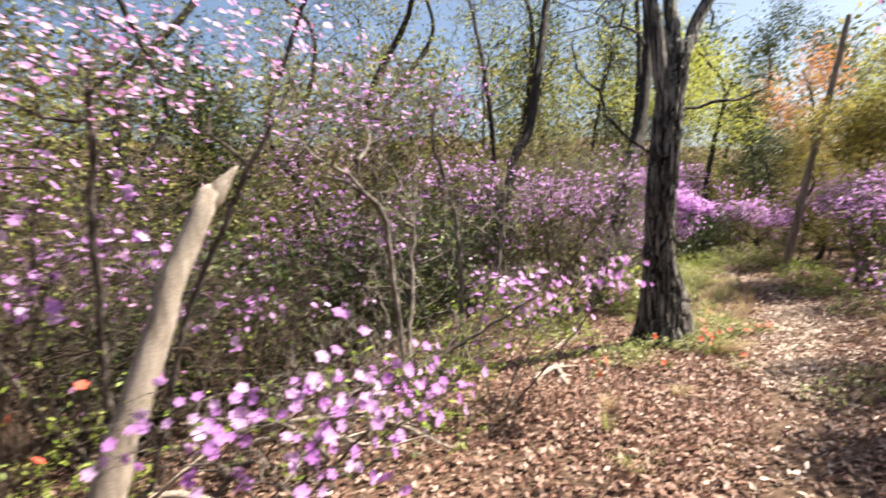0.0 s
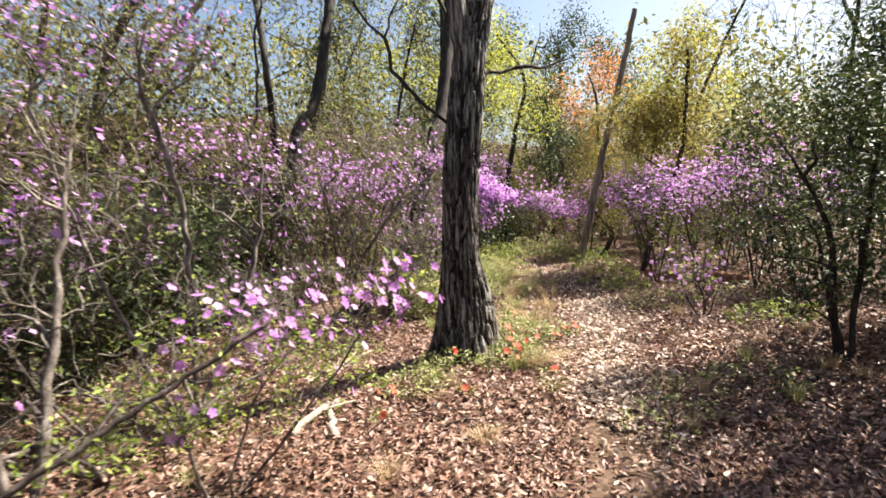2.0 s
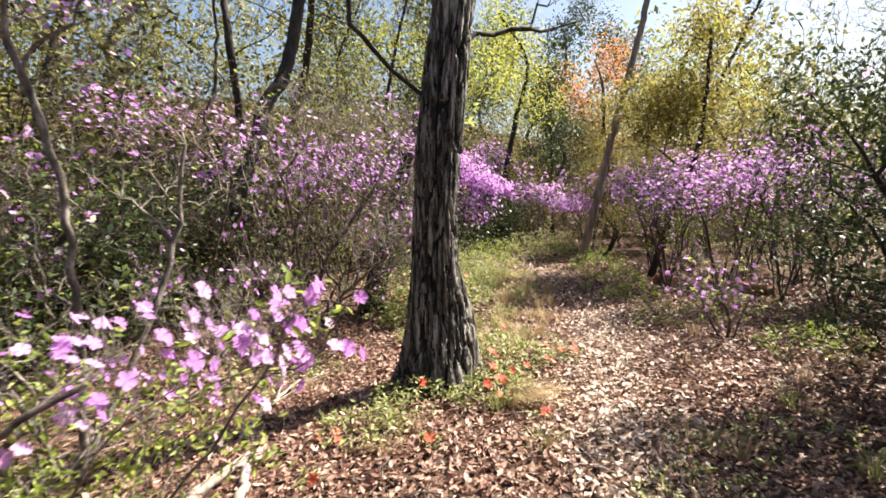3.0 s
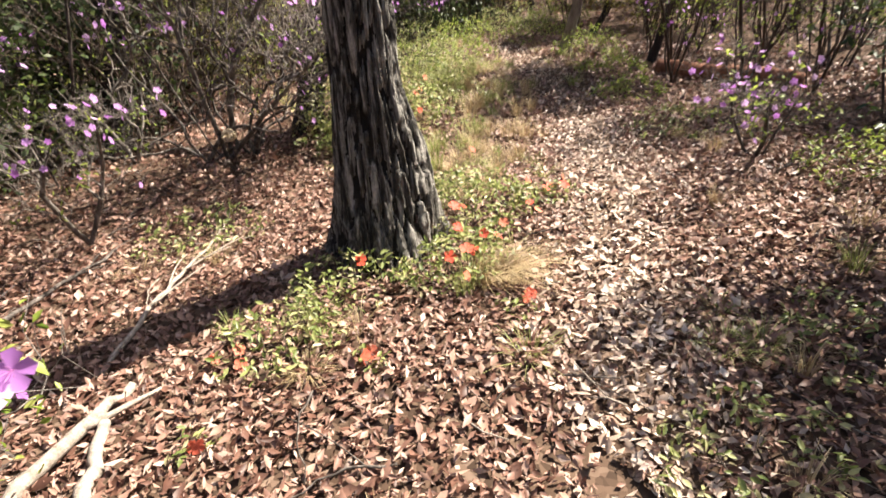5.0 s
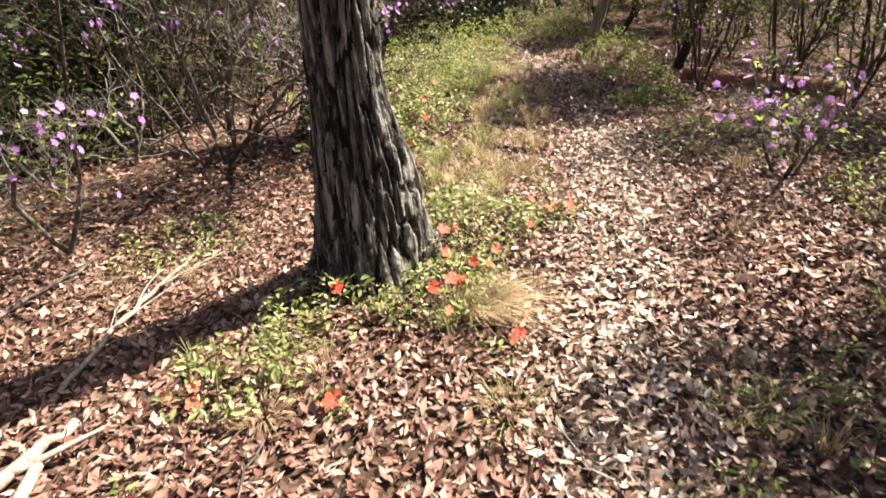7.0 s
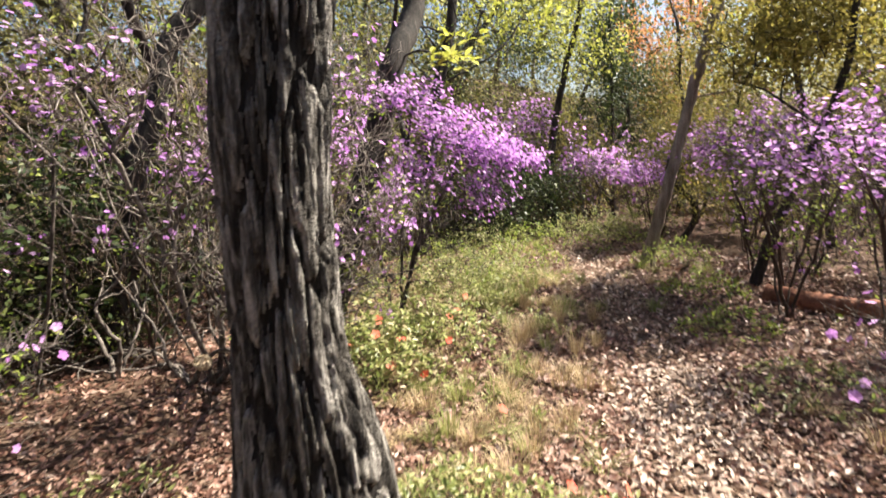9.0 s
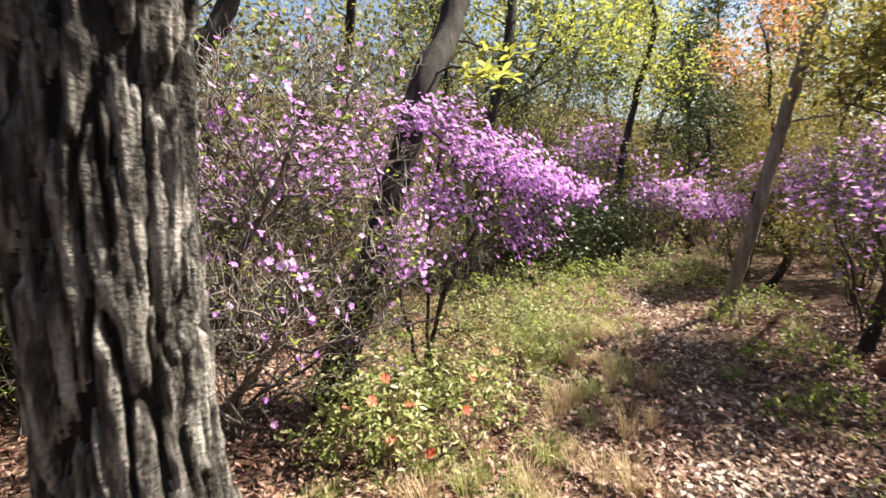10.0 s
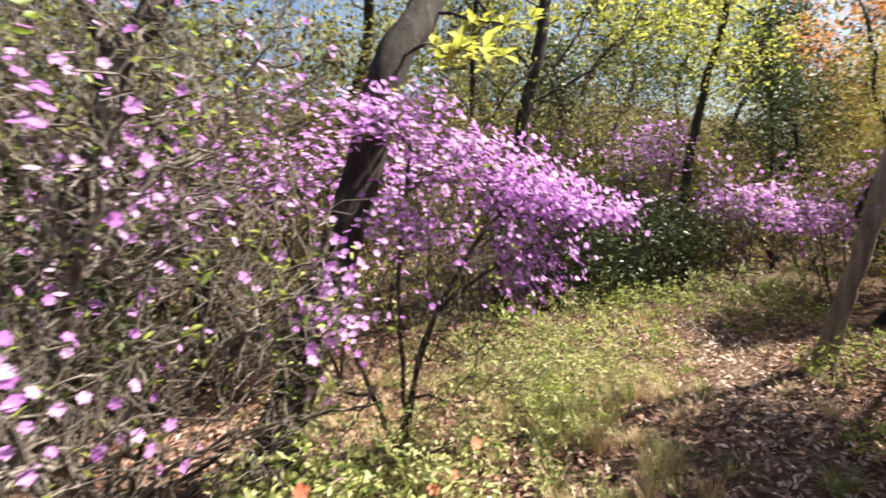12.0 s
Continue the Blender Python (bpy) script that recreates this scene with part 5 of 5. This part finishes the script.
for k, (dx, dy, dn, dr) in enumerate([(0.75, 4.75, 4, 1.3), (0.1, 4.6, 4, 1.2), (1.15, 5.05, 3, 0.9), (-0.5, 4.2, 4, 1.3), (0.4, 5.2, 4, 1.5), (-0.1, 3.6, 3, 0.9), (-0.9, 3.3, 3, 1.1), (0.9, 5.7, 4, 1.3),
                                      (3.2, 7.7, 5, 1.3), (3.55, 7.5, 5, 1.6), (2.7, 8.1, 4, 1.4)]):
    dead_shrub(dx, dy, dn, dr, 600 + k, PALE_TWIG if k % 3 else TWIG)


# pale round seed head on a dry stalk
def seed_head(x, y, h, seed):
    z = float(ground_z(x, y))
    ob = thing("dried_seed_head", x, y, z, "pale round dried seed head on a thin stalk", "plant")
    rng = np.random.default_rng(seed)
    pl = Plant((x, y, z), rng)
    pl.spine([(x + 0.01, y, z + h * 0.5), (x, y, z + h)], start=0, step=0.05, jitter=0.003)
    part("stalk", mesh_of("stalk", *pl.tubes(np.full(pl.n, 0.003), 5, None, (x, y, z)), BROWN_TWIG, True), ob)
    n = 160
    d = unit(rng.normal(size=(n, 3)))
    v, f = scatter(LEAF_V, LEAF_F, d * np.array([0.05, 0.05, 0.04]) + np.array([0, 0, h]), frames_for(d, rng), np.full(n, 0.035))
    part("head", mesh_of("head", v, f, PUFF), ob)


seed_head(3.3, 7.1, 0.33, 3)


# ---- the wood around ----
def woodland_tree(name, h, cr, leaf_mat, label, seed, leaf, n, per, bark=None, low=0.45, r0=0.11, fuzz=0):
    rng = np.random.default_rng(seed)
    cl = [((rng.normal() * cr * 0.3, rng.normal() * cr * 0.3, h * (low + (1 - low) * (k + 0.5) / 4)), (cr * (1.0 - 0.16 * k), cr * (1.0 - 0.16 * k), h * 0.16), n // 4) for k in range(4)]
    ob = wood_tree(name, [(0, 0), (0.06 * h * rng.normal(), 0.03 * h, h * 0.22), (0.07 * h * rng.normal(), 0.08 * h * rng.normal(), h * 0.5), (0.08 * h * rng.normal(), 0.08 * h * rng.normal(), h * 0.75), (0.0, 0.0, h * 0.95)], r0, 0.03, label, seed, bark or DARK_BARK, cl, leaf_mat, leaf, per, "tree", "woodland trees", 8, spread=leaf[1] * 1.8, limb_sides=3, blade=(FAR_V, FAR_F), fuzz=fuzz)
    return ob


protos = [
    (woodland_tree("yellow_green_tree", 6.2, 1.1, YELLOW, "young tree in fresh yellow-green leaf", 201, (0.05, 0.1), 240, 22, low=0.55),
     [(10.1, 12.6, 0, 0.95), (13.3, 9.3, 2, 0.85)]),
    (woodland_tree("ochre_tree", 4.6, 1.2, OCHRE, "small tree with ochre young leaves", 202, (0.05, 0.1), 260, 22, low=0.25),
     [(14.2, 13.0, 0, 0.85), (12.6, 10.2, 1, 0.6), (10.9, 7.7, 3, 0.5), (10.2, 9.5, 5, 0.5), (16.5, 9.5, 2, 0.75)]),
    (woodland_tree("orange_tree", 6.4, 1.6, ORANGE, "tree with orange-brown new foliage", 203, (0.09, 0.15), 220, 18, low=0.4), [(17.8, 16.6, 0, 1.0)]),
    (woodland_tree("evergreen_young_tree", 4.2, 1.0, EVERGREEN, "young evergreen with dark glossy leaves", 204, (0.06, 0.11), 240, 22, low=0.3, r0=0.06),
     [(12.9, 13.8, 0, 1), (8.9, 15.2, 2, 1.0), (-1.5, 9.0, 1, 1.0), (9.6, 4.2, 3, 0.8)]),
    # stands out of view, added only to cast shade on the trail edge
    (woodland_tree("small_evergreen_tree", 2.7, 0.62, EVERGREEN, "unseen small evergreen with fine dark leaves, added to shade the trail edge", 214, (0.025, 0.05), 240, 26, low=0.3, r0=0.035),
     [(4.95, 1.9, 1.3, 1.0), (5.35, 2.25, 0.4, 1.15)]),
    (woodland_tree("olive_oak", 8.2, 2.3, OLIVE, "woodland oak with thin olive spring foliage", 205, (0.06, 0.11), 300, 11, low=0.25, r0=0.13),
     [(4.5, 12.8, 0, 1), (1.0, 11.5, 1, 1.05), (-2.4, 9.2, 2, 1), (-4.6, 6.8, 5, 1), (2.6, 13.6, 2, 1.1), (-6.5, 9.0, 3, 1), (-7.5, 5.0, 4, 1), (12.5, 19.5, 1.5, 1.1), (-1.0, 17.5, 0.6, 1.2), (20.5, 15.5, 0.4, 0.8),
      (9.6, 19.5, 3, 1.0), (14.8, 17.5, 0.3, 0.8), (-8.0, -1.0, 2.2, 1), (1.5, -8.0, 3, 1), (10.5, -7.0, 4.4, 0.9)]),
    (woodland_tree("pine_tree", 10.5, 2.1, PINE, "tall pine with dark needles on the hillside", 206, (0.12, 0.22), 300, 16, low=0.4, r0=0.15, bark=BROWN_BARK),
     [(15.0, 24.0, 0, 1), (10.5, 25.0, 1, 1), (19.5, 25.5, 2, 0.95), (25.0, 21.0, 5, 0.8), (26.0, 27.0, 1, 1.0)]),
    (woodland_tree("bare_spring_tree", 6.5, 1.9, YOUNG, "bare branching tree just coming into leaf", 207, (0.04, 0.07), 220, 3, low=0.3, r0=0.07, fuzz=900),
     [(10.4, 4.6, 0, 0.75), (11.6, 6.9, 1, 0.8), (11.0, 3.4, 2.5, 0.8), (13.5, 6.5, 3.5, 0.9), (0.5, 8.8, 2, 0.95), (3.2, 10.4, 4, 1), (6.6, 10.8, 1, 0.8), (-2.6, 7.2, 0.5, 1), (12.6, 3.0, 1, 0.8)]),
]
for ob, spots in protos:
    for k, (tx, ty, spin, sc) in enumerate(spots):
        m = Matrix.Translation((tx, ty, float(ground_z(tx, ty)) - 0.06)) @ Matrix.Rotation(spin, 4, "Z")
        if k == 0:
            ob.matrix_basis = m
            ob.scale = (sc, sc, sc)
        else:
            c = copy_thing(ob, m)
            c.scale = (sc, sc, sc)

# undergrowth that fills the wood behind the trail
def undergrowth(name, w, h, leaf_mat, bloom, label, seed, leaf, nleaf, bark, tips=210, fuzz=700, fuzz_len=(0.08, 0.26), accent=0, rtip=0.0025):
    rng = np.random.default_rng(seed)
    ob = thing(name, 0, 0, 0, label, "shrub", "undergrowth shrubs")
    pl = Plant((0, 0, -0.05), rng)
    for k in range(6):
        a = k * math.tau / 6 + rng.uniform(-0.4, 0.4)
        pl.spine([(0.1 * math.cos(a), 0.1 * math.sin(a), 0.05), (0.3 * w * math.cos(a), 0.3 * w * math.sin(a), h * 0.45), (0.6 * w * math.cos(a), 0.6 * w * math.sin(a), h * 0.85)], start=0, step=0.25, jitter=0.03)
    t = cloud(rng, (0, 0, h * 0.55), (w, w, h * 0.5), tips, 0.5)
    t = t[t[:, 2] > 0.1]
    pl.reach(t, step=0.2, wob=0.15, cost=0.25, skip=1)
    wood(ob, (0, 0, 0), pl, 0.03, rtip, bark, 0.012, fuzz, fuzz_len=fuzz_len)
    p = cloud(rng, (0, 0, h * 0.55), (w, w, h * 0.55), nleaf, 0.5)
    p = p[p[:, 2] > 0.05]
    foliage(ob, (0, 0, 0), p, leaf, leaf_mat, rng, per=2, spread=0.06, blade=(FAR_V, FAR_F))
    if accent:
        q = np.repeat(t[rng.integers(0, len(t), 9)], accent, axis=0) + rng.normal(size=(9 * accent, 3)) * np.array([0.17, 0.17, 0.07])
        foliage(ob, (0, 0, 0), q, (0.03, 0.055), YOUNG, rng, "fresh_leaves", "bright fresh green leaves")
    if bloom:
        q = t[t[:, 2] > h * 0.6][:bloom]
        q = np.repeat(q, 3, axis=0) + rng.normal(size=(len(q) * 3, 3)) * 0.06
        petals(ob, (0, 0, 0), q, rng.normal(size=q.shape) + np.array([0, -0.4, 0.6]), rng.uniform(0.05, 0.08, len(q)), PURPLE, rng)
    return ob


DUSK = thin_mat("dull_brown_green_leaf", [(0.0, (0.022, 0.02, 0.009)), (0.4, (0.055, 0.047, 0.02)), (0.75, (0.115, 0.104, 0.038)), (1.0, (0.25, 0.22, 0.09))], 0.35, 0.6, 60, 0.2)
shrubs = [
    (undergrowth("thicket_shrub", 0.9, 1.7, DUSK, 12, "tangled thicket of bare brown twigs with dull leaves", 311, (0.025, 0.045), 300, BROWN_TWIG, 200, 420, (0.08, 0.35), 14, 0.003),
     [(-0.1, 5.2), (0.1, 6.3), (-1.0, 4.6), (0.8, 7.3), (-1.9, 3.7), (-0.6, 3.9), (1.5, 8.0), (-2.2, 5.0), (2.9, 8.6)]),
    (undergrowth("high_brown_thicket", 2.3, 4.4, DUSK, 0, "high dull brown-green thicket in the wood", 312, (0.07, 0.14), 2100, BROWN_TWIG, 150, 900, (0.2, 0.7)),
     [(8.0, 14.6), (11.0, 16.8), (14.2, 18.8), (17.8, 17.2), (3.6, 11.2), (1.0, 10.6), (-4.2, 9.6), (20.5, 12.6), (-2.6, 11.0)]),
    (undergrowth("high_olive_thicket", 2.2, 4.0, OLIVE, 0, "high olive-leaved thicket in the wood", 313, (0.06, 0.13), 2300, BROWN_TWIG, 150, 700, (0.2, 0.6)),
     [(6.0, 13.0), (9.6, 15.6), (12.8, 16.2), (16.4, 14.8), (2.4, 12.2), (-1.2, 10.2), (-5.8, 7.6), (5.2, 11.9), (18.6, 10.4), (-7.2, 4.4), (-5.5, -3.0), (-2.0, -6.5), (5.5, -6.5), (10.0, -3.0)]),
    (undergrowth("olive_shrub", 1.1, 2.3, OLIVE, 0, "twiggy shrub with olive young leaves", 301, (0.04, 0.08), 1500, BROWN_TWIG),
     [(-3.2, 7.6), (-1.0, 8.0), (-5.0, 6.0), (0.9, 9.6), (4.3, 10.2), (7.2, 12.2), (10.9, 13.6), (8.2, 13.2), (9.5, 13.9), (-6.4, 3.6), (14.6, 8.0), (16.8, 11.5), (10.9, 2.6), (-4.0, 1.5), (-2.0, -2.2), (-0.4, -3.6), (3.6, -3.2), (5.6, -1.6), (7.4, 0.4)]),
    (undergrowth("grey_twig_shrub", 1.0, 2.0, YOUNG, 40, "grey twiggy shrub with a few purple blossoms", 302, (0.03, 0.05), 240, TWIG),
     [(-0.9, 5.6), (-2.0, 6.3), (0.6, 7.7), (-3.4, 4.0), (-2.6, 2.6), (1.6, 8.8), (3.6, 9.4), (-1.8, 4.4), (5.9, 10.2), (-4.4, 3.0), (8.9, 12.8), (10.4, 11.8), (12.2, 8.0), (10.4, 5.6), (9.3, 7.0), (9.3, 5.4)]),
    # dark leaf masses, most set behind the thicket to stand in for its shade
    (undergrowth("dark_evergreen_shrub", 0.9, 1.7, EVERGREEN, 0, "dense dark evergreen shrub, added to darken shaded places", 303, (0.05, 0.09), 1300, DARK_BARK),
     # (6.0, 2.2) and (6.8, 2.9) stay unseen, added to shade the trail edge
     [(-1.6, 7.0), (0.0, 9.0), (10.0, 15.4), (11.6, 15.0), (-3.8, 5.4), (2.6, 9.8), (7.6, 11.9), (8.6, 14.0), (9.6, 13.6), (8.2, 11.75), (8.8, 12.6), (9.4, 12.0), (1.5, 9.3), (2.2, 9.7), (0.8, 8.9), (0.0, 5.9), (-0.8, 5.2), (0.6, 6.9), (-1.6, 4.8), (1.2, 7.6), (9.0, 2.6), (6.0, 2.2), (6.8, 2.9), (13.9, 12.2), (2.6, 9.1), (1.5, 8.1)]),
    (undergrowth("ochre_shrub", 1.0, 1.9, OCHRE, 0, "shrub in ochre and yellow young leaf", 304, (0.05, 0.09), 1200, BROWN_TWIG),
     [(13.3, 14.4), (12.3, 14.9), (14.4, 11.6), (11.2, 9.0), (13.2, 10.2), (10.9, 12.9), (15.4, 9.4)]),
    (undergrowth("purple_azalea", 1.0, 1.8, YOUNG, 150, "far azalea covered in purple blossoms", 305, (0.03, 0.06), 300, BROWN_TWIG),
     [(11.0, 8.4), (10.2, 10.0), (12.4, 6.4), (-0.4, 7.4), (11.6, 5.0), (9.9, 6.4)]),
]
rs = np.random.default_rng(44)
for ob, spots in shrubs:
    for k, (tx, ty) in enumerate(spots):
        sc = rs.uniform(0.8, 1.2)
        m = Matrix.Translation((tx, ty, float(ground_z(tx, ty)))) @ Matrix.Rotation(rs.uniform(0, 6.28), 4, "Z")
        if k == 0:
            ob.matrix_basis = m
        c = ob if k == 0 else copy_thing(ob, m)
        c.scale = (sc, sc, sc * rs.uniform(0.85, 1.1))

# far woods on the hills
rf = np.random.default_rng(33)
nf = 6000
fa, fd = rf.uniform(0, math.tau, nf), 30 + 60 * rf.random(nf) ** 1.4
fx, fy = 4 + fd * np.cos(fa), 5 + fd * np.sin(fa)
tall = np.where(np.abs(np.mod(fa + math.pi, math.tau) - math.pi + 0.25) < 0.6, 3.5, 9.0)
fz = ground_z(fx, fy) + tall * rf.random(nf) ** 0.7
fv, ff = scatter(FAR_V, FAR_F, np.repeat(np.stack([fx, fy, fz], 1), 16, 0) + rf.normal(size=(nf * 16, 3)) * 0.6, leaf_frames(nf * 16, rf, 0.3), rf.uniform(0.25, 0.6, nf * 16))
tagged(new("far_woods", mesh_of("far_woods", fv, ff, OLIVE)), "distant olive and grey spring woods on the hillside", "woods", kind="stuff")
